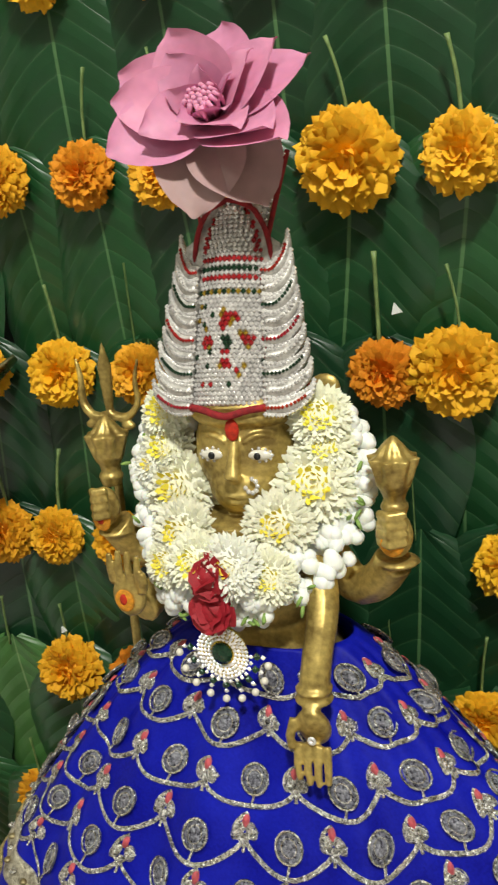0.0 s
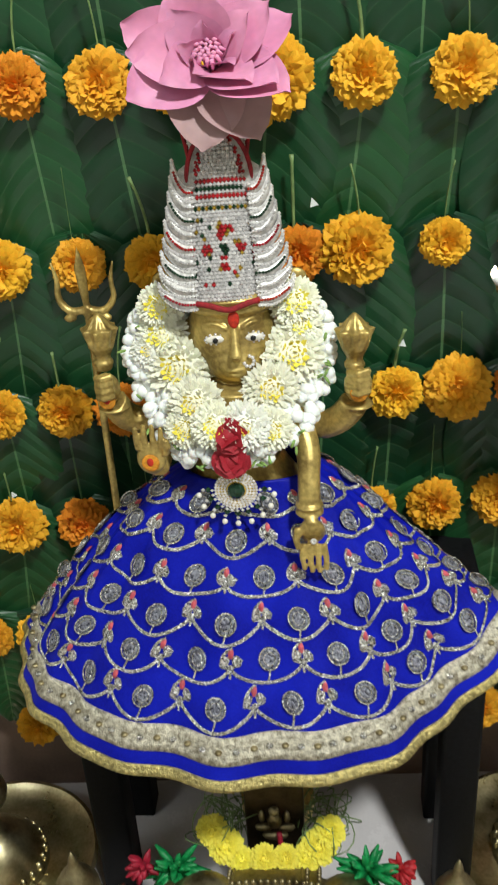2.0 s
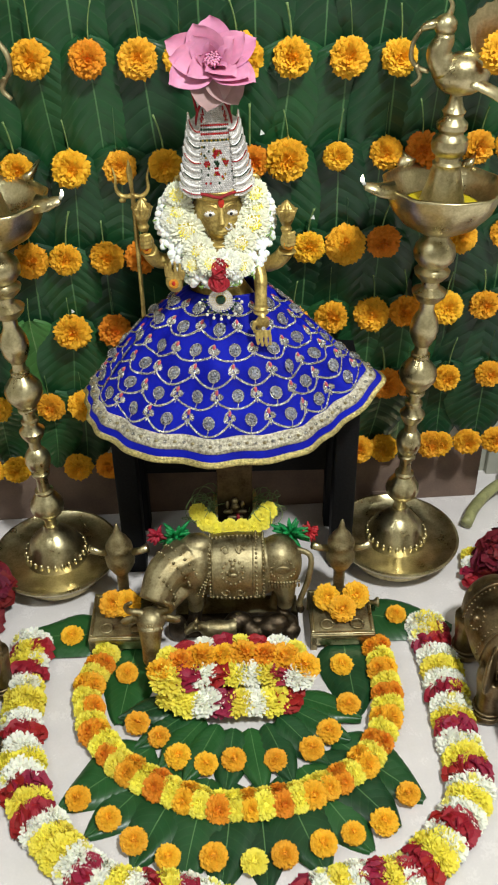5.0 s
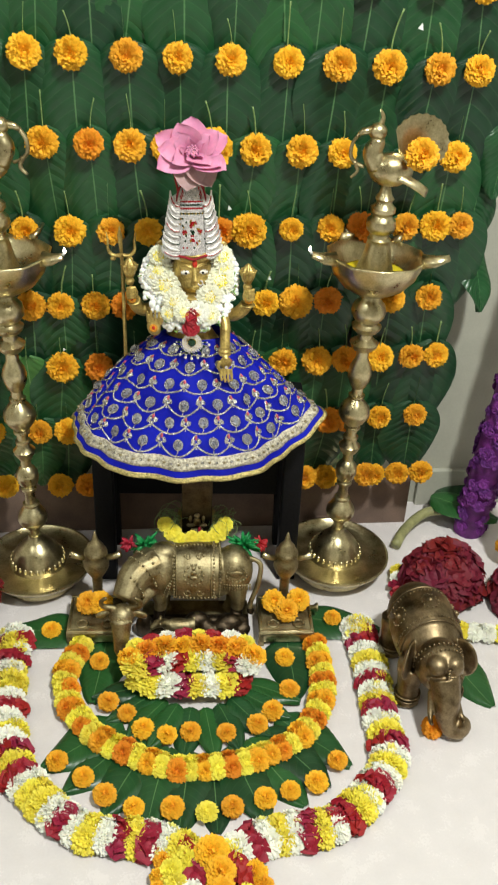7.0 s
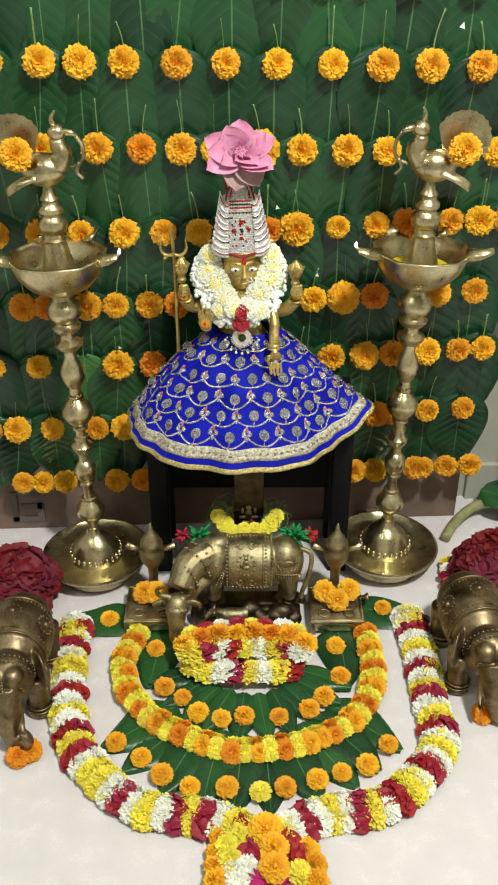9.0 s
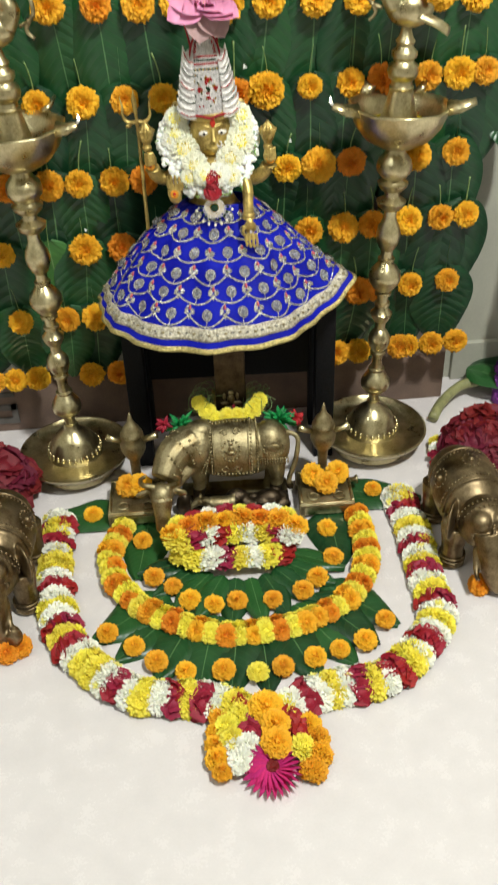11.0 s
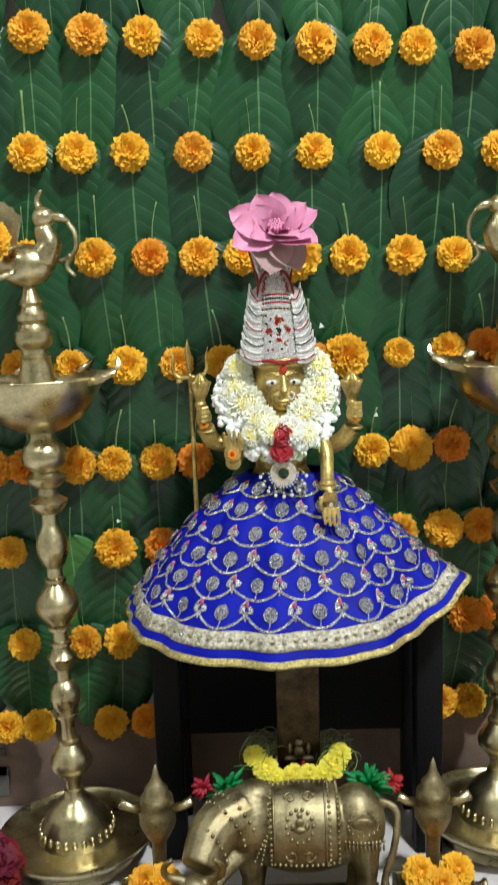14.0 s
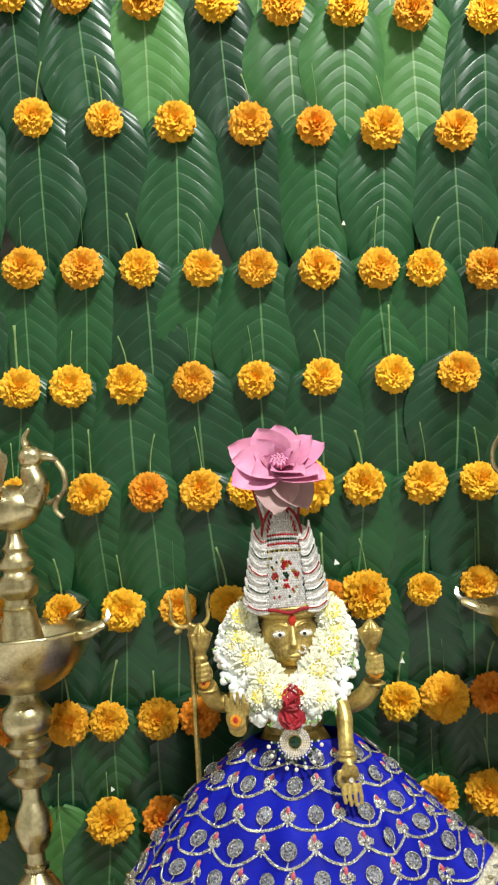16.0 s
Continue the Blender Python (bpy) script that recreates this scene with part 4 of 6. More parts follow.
for sx in (-1, 1):
    for k in range(9):
        v = 0.0 + 0.083 * k
        x0 = crown_half(min(v, 0.68)) * 0.90
        reach = 0.0215 - 0.0014 * k
        rise = 0.0105 + 0.0006 * k
        z0 = 0.093 * v
        line = smooth_line([(sx * x0, 0.006, z0 - 0.001), (sx * (x0 + reach * 0.40), 0.008, z0 - 0.0005), (sx * (x0 + reach * 0.74), 0.010, z0 + 0.25 * rise), (sx * (x0 + reach * 0.98), 0.011, z0 + 0.66 * rise), (sx * (x0 + reach * 1.06), 0.011, z0 + 1.15 * rise)], 0.0017)
        w = Shape().tube(line, [0.0030 + 0.0010 * math.sin(3.0 * i / len(line)) - 0.0028 * (i / len(line)) ** 2.2 for i in range(len(line))], 8)
        wing = put("flame_wing", w.mesh("flame_wing", SETTING), crown)
        g = Shape()
        for i, p in enumerate(line):
            r = 0.0029 + 0.0010 * math.sin(3.0 * i / len(line)) - 0.0027 * (i / len(line)) ** 2.2
            for o in (-0.95, 0.95):
                gem(g, (p.x, p.y - 0.0036 * math.sqrt(1 - 0.8 * o * o) * (r / 0.0034) ** 0.5, p.z + o * r), 0.00145, 0)
            if i < len(line) * 0.75:
                gem(g, (p.x, p.y - 0.0040 * (r / 0.0034) ** 0.5, p.z), 0.0011, (1, 0, 2, 0)[k % 4])
        put("wing_setting", g.mesh("wing_stones", [STONE_W, STONE_R, STONE_G], False), wing, kind="stuff")
arch = [(crown_half(0.62 + 0.38 * k / 12) + 0.0012, 0.0085 * (1 - k / 12) + 0.0035, 0.093 * (0.62 + 0.38 * k / 12)) for k in range(13)]
arch += [(-x, y, z) for x, y, z in reversed(arch)]
put("velvet_edge", Shape().tube(arch, 0.0014, 8).mesh("velvet_edge", VELVET), crown)
# rear frame that holds the lotus
for sx in (-1, 1):
    rear = Shape().tube(smooth_line([(sx * 0.010, 0.014, 0.080), (sx * 0.015, 0.016, 0.098), (sx * 0.019, 0.017, 0.116)], 0.004), 0.0065, 10, flat=0.5)
    arm = put("rear_arm", rear.mesh("rear_arm", SETTING), crown)
    g = Shape()
    for i in range(12):
        for c in range(4):
            gem(g, (sx * (0.0070 + 0.00078 * i + 0.0028 * c), 0.0110 + 0.0003 * i, 0.082 + 0.0030 * i), 0.00125, 0)
    put("arm_setting", g.mesh("arm_stones", [STONE_W], False), arm, kind="stuff")
    rim = Shape().tube(smooth_line([(sx * 0.017, 0.013, 0.078), (sx * 0.021, 0.015, 0.098), (sx * 0.0255, 0.016, 0.117)], 0.004), 0.0014, 8)
    put("velvet_edge", rim.mesh("velvet_edge", VELVET), arm)

# ear ornaments behind the crown
for sx in (-1, 1):
    orn = thing("ear_ornament", (sx * 0.040, -0.118, 0.640), "gilt ear ornament with dark red drop stones", "jewellery", "ear ornaments")
    put("plate", Shape().ball((0, 0.004, 0), (0.011, 0.004, 0.017), 18, 10, turn=Euler((0, sx * 0.6, 0))).mesh("plate", GOLD), orn)
    for k in range(3):
        d = put("drop_stone", Shape().ball((sx * (-0.003 + 0.007 * k), -0.002, 0.006 - 0.011 * k), (0.0046, 0.003, 0.0058), 14, 8).mesh("drop_stone", STONE_R), orn)
        rim = Shape()
        for i in range(12):
            a = 2 * math.pi * i / 12
            rim.ball((sx * (-0.003 + 0.007 * k) + 0.0056 * math.cos(a), -0.002, 0.006 - 0.011 * k + 0.0068 * math.sin(a)), 0.0011, 6, 4)
        put("rim", rim.mesh("rim", STONE_Y), d)

# ---- lotus on the crown ----
lotus = thing("lotus", (-0.001, -0.131, 0.788), "large pink lotus with drooping pale outer petals", "flower")


def lotus_petal(length, wide, curl, material, cup=0.3):
    v, f = [], []
    for j in range(11):
        s = j / 10
        w = wide * 0.5 * math.sin(math.pi * min(1, 0.10 + 0.87 * s ** 0.85)) ** 0.75 * (1 if s < 0.97 else 0.4)
        for i in range(7):
            q = i / 3 - 1
            v.append((w * q, length * (s - 0.03 * q * q), cup * w * q * q + curl * length * s * s + 0.004 * math.sin(2.5 * s) * q))
    for j in range(10):
        for i in range(6):
            a = j * 7 + i
            f.append((a, a + 1, a + 8, a + 7))
    return mesh_of("petal", v, f, material)


AXIS = Vector((0.05, -0.80, 0.50)).normalized()
lotus.scale = (1.20, 1.04, 1.04)
basis = AXIS.to_track_quat("Z", "Y").to_matrix().to_4x4()
for n, tilt, length, wide, curl, off, m in ((5, 70, 0.019, 0.016, -0.25, 10, LOTUS), (4, 48, 0.029, 0.027, -0.25, 40, LOTUS), (5, 26, 0.039, 0.035, 0.02, 20, LOTUS), (6, 6, 0.044, 0.038, 0.06, 0, LOTUS)):
    me = lotus_petal(length, wide, curl, m)
    for k in range(n):
        if tilt < 40 and abs((off + 360 / n * k) % 360 - 180) < 42:
            continue
        turn = pose(0, 0, 0, 0, 0, off + 360 / n * k + R.uniform(-7, 7)) @ pose(0, 0.004, 0, tilt + R.uniform(-7, 7), 0, 0)
        put("petal", me, lotus, basis @ turn)
big = lotus_petal(0.045, 0.040, -0.05, LOTUS_PALE)
for a, e in ((-150, -16), (172, -8)):
    put("pale_petal", big, lotus, basis @ pose(0, 0, -0.004, 0, 0, a) @ pose(0, 0.004, 0, e, 0, 0), "faded pale pink lotus petal")
core = Shape()
for k in range(26):
    a, r = k * 2.4, 0.0016 * math.sqrt(k)
    p = Vector((r * math.cos(a), r * math.sin(a), 0.004))
    core.tube([basis @ p, basis @ (p * 1.1 + Vector((0, 0, 0.006))), basis @ (p * 0.8 + Vector((0, 0, 0.011)))], [0.0008, 0.001, 0.0012], 5)
put("stamen_tuft", core.mesh("stamens", LOTUS), lotus, kind="stuff")

# ---- garland round the idol's neck ----
garland = thing("flower_garland", (-0.0025, -0.130, 0.596), "neck garland of white jasmine buds and pale chrysanthemums", "garland")
bud = Shape().lathe([(0.0010, -0.0050), (0.0030, -0.0035), (0.0042, 0.0), (0.0038, 0.0026), (0.0020, 0.0044), (0.0005, 0.0050)], seg=9).mesh("jasmine_bud", JASMINE)


def neck(a):
    """How near the middle the flowers reach, at an angle from the bottom."""
    return 0.005 + 0.0165 * abs(a)


def sink(a):
    """How far the garland lies back beside the face."""
    return 0.027 * min(1.0, max(0.0, (abs(a) - 0.5) / 0.8))


for k in range(330):
    a = radians(R.uniform(-143, 143))
    lo = max(0.036, neck(a) + 0.014)
    rad = lo + (0.0660 - lo) * R.random() ** 0.75
    x, z = math.sin(a) * rad * 1.05, -math.cos(a) * rad * (1.0 if abs(a) < 1.57 else 0.88)
    ring = (rad - 0.048) / 0.022
    y = -0.020 * math.sqrt(max(0.0, 1 - ring * ring)) - 0.018 * max(-0.3, math.cos(a)) + sink(a) + R.uniform(-0.003, 0.003)
    d = Vector((math.sin(a) * (0.3 + ring), -1.0 + abs(ring) * 0.5, -math.cos(a) * (0.3 + ring) - 0.2)) + Vector([R.uniform(-0.5, 0.5) for _ in range(3)])
    put("jasmine_bud", bud, garland, facing((x, y, z), d, R.uniform(0.9, 1.2)))
sep = Shape()
for k in range(60):
    a = radians(R.uniform(-140, 140))
    rad = R.uniform(0.048, 0.066)
    p = Vector((math.sin(a) * rad * 1.05, -0.022 - 0.017 * max(-0.3, math.cos(a)) + sink(a), -math.cos(a) * rad * (1.0 if abs(a) < 1.57 else 0.88)))
    d = Vector((R.uniform(-1, 1), -0.4, R.uniform(-1, 1))).normalized() * 0.006
    sep.tube([p, p + d * 0.5, p + d], [0.0008, 0.0012, 0.0006], 5)
put("stalk_trimming", sep.mesh("green_stalks", SEPAL), garland, kind="stuff")
core = Shape()
arc = [(math.sin(radians(a)) * 0.052, 0.012 - 0.016 * max(-0.3, math.cos(radians(a))), -math.cos(radians(a)) * (0.048 if abs(a) < 90 else 0.040)) for a in range(-146, 147, 8)]
core.tube(arc, 0.011, 10)
put("cord", core.mesh("cord", JASMINE), garland)
garland.scale = (1.06, 1.0, 1.03)
PALE = [bloom("pale_mum", [(MUM_W, MUM_CREAM, MUM_CREAM)[k], MUM_Y], 420, 1.0, 94, 0.062, 0.58, 0.03, 0.04, 0.08, eye=(14, 30, 46)[k], seed=52 + k, heart_size=0.78) for k in range(3)]
for x, z, size in ((-0.0420, 0.037, 0.0125), (-0.0420, 0.017, 0.0145), (-0.0325, -0.004, 0.0185), (-0.0200, -0.019, 0.0145), (-0.0070, -0.028, 0.0125), (0.0110, -0.029, 0.0135), (0.0270, -0.015, 0.0150), (0.0405, 0.003, 0.0185), (0.0460, 0.022, 0.0125), (0.0440, 0.038, 0.0130), (-0.0510, 0.007, 0.0110), (0.0280, -0.036, 0.0115), (-0.0270, -0.034, 0.0110)):
    a = math.atan2(x, -z)
    put("chrysanthemum", R.choice(PALE), garland, facing((x, -0.026 - 0.017 * max(-0.3, math.cos(a)) + sink(a), z), (x * 6, -1, 0.3), size * 1.30), "white chrysanthemum with a yellow middle")
for z, size in ((-0.037, 0.0128), (-0.056, 0.0118)):
    put("rose", R.choice(RED_ROSES), garland, facing((0.002, -0.047, z + 0.004), (0.0, -1, 0.25), size), "deep red rose")

# waist brooch
brooch = thing("waist_brooch", (0.001, -0.172, 0.517), "round rhinestone brooch with a green stone and pearl drops", "jewellery")
put("green_stone", Shape().ball((0, -0.002, 0), (0.0062, 0.003, 0.0062), 8, 6).mesh("green_stone", STONE_G, False), brooch)
g = Shape()
for r, n, ix in ((0.0078, 22, 0), (0.0100, 26, 0), (0.0122, 32, 0), (0.0142, 36, 0), (0.0166, 28, 0)):
    for k in range(n):
        a = 2 * math.pi * k / n
        if r > 0.016 and math.sin(a) > 0.2:
            continue
        gem(g, (r * math.cos(a), -0.001, r * math.sin(a)), 0.0014, ix)
for k in range(9):
    a = radians(180 + 22.5 * k)
    gem(g, (0.0195 * math.cos(a), 0, 0.0195 * math.sin(a)), 0.0026, 2)
    gem(g, (0.0230 * math.cos(a), 0, 0.0230 * math.sin(a)), 0.0016, 0)
put("setting", g.mesh("setting", [STONE_W, STONE_R, STONE_G], False), brooch, kind="stuff")
disc = Shape().lathe([(0.014, 0), (0.015, 0.001), (0.014, 0.002)], seg=28).mesh("backplate", STONE_Y)
put("backplate", disc, brooch, pose(0, 0.001, 0, 90, 0, 0))
for k in range(9):
    a = radians(186 + 21 * k)
    put("pearl", Shape().ball((0, 0, 0), 0.0021, 10, 8).mesh("pearl", PEARL), brooch, pose(0.0262 * math.cos(a), -0.001, 0.0262 * math.sin(a) - 0.001))

# ---- blue skirt ----
SK = Vector((0.008, -0.122, 0.0))


def skirt_at(a, s, lift=0.0):
    """A place on the skirt: a is the angle round it (-90 faces the room), s runs from waist to hem."""
    ca, sa = math.cos(a), math.sin(a)
    front = max(0.0, -sa)
    rx, ry = 0.048 + (0.155 if ca < 0 else 0.137) * s ** 0.95, (0.030 + 0.104 * s ** 1.5) if sa < 0 else (0.030 + 0.06 * s)
    fold = s ** 0.8 * (1.25 - 0.75 * s) * (0.0052 * math.sin(11 * a + 0.6 + math.sin(3 * a)) + 0.0034 * math.sin(23 * a + 2 + 3 * math.sin(2 * a))) + s ** 3 * 0.0015 * math.sin(5 * a + 1)
    z = 0.511 - 0.152 * s ** 1.1 + 0.004 * math.sin(math.pi * s)
    z += s ** 2 * (-0.041 * front - 0.012 * max(0.0, -ca) + 0.0006 * math.sin(7 * a + 2))
    flare = s ** 3 * max(0.0, math.cos(a + radians(12))) ** 30
    p = Vector((SK.x + (rx + fold) * ca + 0.031 * flare, SK.y + (ry + fold) * sa , z + 0.030 * flare))
    if lift:
        n = Vector((ca, sa * rx / ry, 0.75)).normalized()
        p += n * lift
    return p


def skirt_band(name, s0, s1, material, parent, lift, steps, thick, label=""):
    na = 220
    v, f, uv = [], [], []
    for j in range(steps + 1):
        s_ = s0 + (s1 - s0) * j / steps
        for k in range(na):
            v.append(skirt_at(2 * math.pi * k / na, s_, lift))
    for j in range(steps):
        for k in range(na):
            f.append((j * na + k, (j + 1) * na + k, (j + 1) * na + (k + 1) % na, j * na + (k + 1) % na))
    ob = put(name, mesh_of(name, v, f, material), parent, label=label)
    md = ob.modifiers.new("thick", "SOLIDIFY")
    md.thickness, md.offset = thick, -1
    return ob


skirt = thing("skirt", (0, 0, 0), "flared royal blue silk skirt with silver sequin vines", "skirt")
silk = skirt_band("silk", 0.0, 0.995, SILK, skirt, 0.0, 46, 0.0012)
skirt_band("zari_band", 0.868, 0.938, ZARI, skirt, 0.0012, 4, 0.001, "wide silver brocade band")
skirt_band("gold_hem", 0.972, 1.0, GOLD_TRIM, skirt, 0.0016, 3, 0.0022, "gold braid along the hem")
dots = Shape()
for k in range(96):
    c = skirt_at(2 * math.pi * k / 96, 0.903, 0.002)
    dots.ball(c, (0.0028, 0.0028, 0.0016), 8, 5, 0 if k % 2 else 1)
put("band_beading", dots.mesh("band_dots", [SEQUIN, BRASS_DULL]), skirt, kind="stuff")

vines, buds = Shape(), Shape()


def ribbon(points, half):
    """A raised strip along points given as (angle, s)."""
    p3 = [skirt_at(a, s_, 0.0011) for a, s_ in points]
    ups = [skirt_at(a, s_, 0.0030) - skirt_at(a, s_, 0.0011) for a, s_ in points]
    v, f = [], []
    for k, p in enumerate(p3):
        d = (p3[min(k + 1, len(p3) - 1)] - p3[max(k - 1, 0)]).normalized()
        w = d.cross(ups[k].normalized()).normalized() * half
        v += [p - w, p + ups[k].normalized() * 0.0008, p + w]
    for k in range(len(p3) - 1):
        f += [(3 * k, 3 * k + 3, 3 * k + 4, 3 * k + 1), (3 * k + 1, 3 * k + 4, 3 * k + 5, 3 * k + 2)]
    vines.add(v, f)


def spot(shape, a, s_, ru, rv, tilt=0.0, index=0):
    """A domed patch lying on the silk."""
    v, f = [], []
    c = skirt_at(a, s_, 0.0016)
    du = (skirt_at(a + 0.01, s_) - skirt_at(a - 0.01, s_)).normalized()
    dv = (skirt_at(a, s_ + 0.01) - skirt_at(a, s_ - 0.01)).normalized()
    nrm = du.cross(dv)
    if nrm.z < 0:
        nrm = -nrm
    v.append(c + nrm * 0.001)
    for r in (0.6, 1.0):
        for k in range(14):
            t = 2 * math.pi * k / 14
            x, y = ru * r * math.cos(t), rv * r * math.sin(t)
            x, y = x * math.cos(tilt) - y * math.sin(tilt), x * math.sin(tilt) + y * math.cos(tilt)
            v.append(c + du * x + dv * y + nrm * (0.0007 if r < 1 else -0.0008))
    for k in range(14):
        f += [(0, 1 + k, 1 + (k + 1) % 14), (1 + k, 15 + k, 15 + (k + 1) % 14, 1 + (k + 1) % 14)]
    shape.add(v, f, index)


def hoop_on(shape, a, s_, ru, rv, half):
    """A thin raised loop of thread on the silk."""
    c = skirt_at(a, s_, 0.0024)
    du = (skirt_at(a + 0.01, s_) - skirt_at(a - 0.01, s_)).normalized()
    dv = (skirt_at(a, s_ + 0.01) - skirt_at(a, s_ - 0.01)).normalized()
    shape.tube([c + du * ru * math.cos(0.3927 * t) + dv * rv * math.sin(0.3927 * t) for t in range(17)], half, 5, 0)


for row, (s0, n) in enumerate(((0.16, 9), (0.31, 12), (0.46, 14), (0.59, 16), (0.71, 18), (0.825, 19))):
    step = 2 * math.pi / n
    for k in range(n):
        a0 = step * (k + 0.5 * (row % 2)) + 0.15 * row
        wide = step * 0.5
        pts = [(a0 - wide + 2 * wide * t / 14, s0 + 0.055 * math.sin(math.pi * t / 14) ** 0.8 - 0.02) for t in range(15)]
        ribbon(pts, 0.0014)
        curl = [(a0 - wide * 0.95 + 0.30 * wide * math.cos(t * 0.45 + 1.6), s0 - 0.052 + 0.030 * math.sin(t * 0.45 - 1.2)) for t in range(10)]
        ribbon(curl, 0.0012)
        spot(vines, a0 + wide * 0.05, s0 - 0.030, 0.0074, 0.0082, R.uniform(-0.4, 0.4), 1)
        hoop_on(vines, a0 + wide * 0.05, s0 - 0.030, 0.0074, 0.0082, 0.0008)
        hoop_on(vines, a0 + wide * 0.05, s0 - 0.030, 0.0042, 0.0048, 0.0006)
        ribbon([(a0 + wide * 0.05, s0 - 0.01), (a0 + wide * 0.04, s0 + 0.010), (a0, s0 + 0.03)], 0.0008)
        b0 = a0 + wide
        spot(vines, b0 - 0.004 / 0.14, s0 - 0.040, 0.0034, 0.0050, 0.5)
        spot(vines, b0 + 0.004 / 0.14, s0 - 0.040, 0.0034, 0.0050, -0.5)
        spot(vines, b0, s0 - 0.022, 0.0028, 0.0032)
        spot(buds, b0, s0 - 0.064, 0.0021, 0.0040)
        ribbon([(b0, s0 - 0.02), (b0, s0 + 0.005)], 0.001)
put("sequin_embroidery", vines.mesh("sequin_vines", [SEQUIN, SEQUIN_DARK]), skirt, label="silver sequin vine embroidery", kind="stuff")
put("red_embroidery", buds.mesh("red_buds", RED_BUD), skirt, label="small red embroidered buds", kind="stuff")

# ---- cow, stands and elephants ----


def cow_statue():
    b = Shape()
    b.ball((0.018, 0, 0.106), (0.084, 0.043, 0.050), 28, 18)
    b.ball((-0.046, -0.004, 0.114), (0.038, 0.038, 0.046), 20, 14)
    b.ball((-0.040, 0, 0.150), (0.024, 0.020, 0.016), 16, 10)
    b.ball((0.078, 0, 0.112), (0.034, 0.039, 0.045), 20, 14)
    for x, y in ((-0.048, -0.022), (-0.040, 0.020), (0.084, -0.020), (0.078, 0.020)):
        b.tube([(x, y, 0.10), (x + 0.004, y, 0.060), (x, y, 0.024), (x - 0.002, y - 0.002, 0.004)], [0.020, 0.0125, 0.0100, 0.0135], 12)
    neck = smooth_line([(-0.055, -0.006, 0.128), (-0.085, -0.028, 0.122), (-0.102, -0.060, 0.098)], 0.008)
    b.tube(neck, [0.034 - 0.014 * k / len(neck) for k in range(len(neck))], 14)
    # dewlap under the neck
    b.tube([(-0.060, -0.030, 0.100), (-0.082, -0.050, 0.082), (-0.098, -0.070, 0.072)], [0.016, 0.012, 0.009], 12, flat=0.5)
    b.ball((-0.106, -0.080, 0.082), (0.0205, 0.020, 0.0195), 16, 12)
    b.tube([(-0.106, -0.088, 0.078), (-0.106, -0.102, 0.052), (-0.106, -0.109, 0.034), (-0.106, -0.110, 0.028)], [0.018, 0.0135, 0.0130, 0.0105], 12)
    for sx in (-1, 1):
        h = smooth_line([(-0.106 + sx * 0.012, -0.078, 0.096), (-0.106 + sx * 0.029, -0.082, 0.104), (-0.106 + sx * 0.031, -0.086, 0.118), (-0.106 + sx * 0.020, -0.090, 0.130)], 0.004)
        b.tube(h, [0.0058 - 0.003 * k / len(h) for k in range(len(h))], 8)
        b.ball((-0.106 + sx * 0.030, -0.080, 0.084), (0.014, 0.005, 0.007), 10, 8, turn=Euler((0, sx * 0.4, 0)))
        b.ball((-0.106 + sx * 0.006, -0.114, 0.031), (0.003, 0.003, 0.003), 8, 6)
    t = smooth_line([(0.104, 0, 0.138), (0.124, -0.004, 0.126), (0.120, -0.014, 0.088), (0.108, -0.022, 0.052), (0.112, -0.024, 0.030)], 0.006)
    b.tube(t, [0.0046] * (len(t) - 3) + [0.006, 0.007, 0.003], 8)

    def hide(x, a, lift=0.0):
        """A place on the barrel of the body: x along it, a the angle from its near side up."""
        sc = math.sqrt(max(0.05, 1 - ((x - 0.018) / 0.100) ** 2))
        ry, rz = 0.0440 * sc + lift, 0.0512 * sc + lift
        return Vector((x, -ry * math.cos(a), 0.106 + rz * math.sin(a)))

    # saddle cloth laid round the barrel
    v, f = [], []
    for k in range(27):
        a = radians(-24 + 228 * k / 26)
        for x in (-0.020, 0.000, 0.018, 0.036, 0.054):
            v.append(hide(x, a, 0.0035))
        for x in (0.054, 0.036, 0.018, 0.000, -0.020):
            v.append(hide(x, a, -0.004))
    for k in range(26):
        for i in range(10):
            f.append((k * 10 + i, k * 10 + (i + 1) % 10, (k + 1) * 10 + (i + 1) % 10, (k + 1) * 10 + i))
    f += [tuple(range(9, -1, -1)), tuple(260 + i for i in range(10))]
    b.add(v, f)
    e = Shape()
    for x in (-0.0215, 0.0445, 0.0545):
        for k in range(31):
            e.ball(hide(x, radians(-22 + 224 * k / 30), 0.0040), 0.0021, 7, 5)
    for x in (-0.0180, 0.0400):
        e.tube([hide(x, radians(-20 + 10 * k), 0.0042) for k in range(21)], 0.0012, 6)
    for a in (-20, 96):
        for k in range(13):
            e.ball(hide(-0.018 + 0.006 * k, radians(a), 0.0042), 0.0024, 7, 5)
    # scrolls and a seated rosette in the middle of the cloth
    for k in range(14):
        t_ = 2 * math.pi * k / 14
        e.ball(hide(0.011 + 0.0150 * math.cos(t_), 0.52 + 0.34 * math.sin(t_), 0.0045), 0.0024, 7, 5)
    for sx in (-1, 1):
        for sz in (-1, 1):
            curl = [hide(0.011 + sx * (0.010 + (0.0065 - 0.0004 * q) * math.cos(0.6 * q)), 0.52 + sz * (0.62 + (0.16 - 0.010 * q) * math.sin(0.6 * q)), 0.0044) for q in range(12)]
            e.tube(curl, 0.0014, 6)
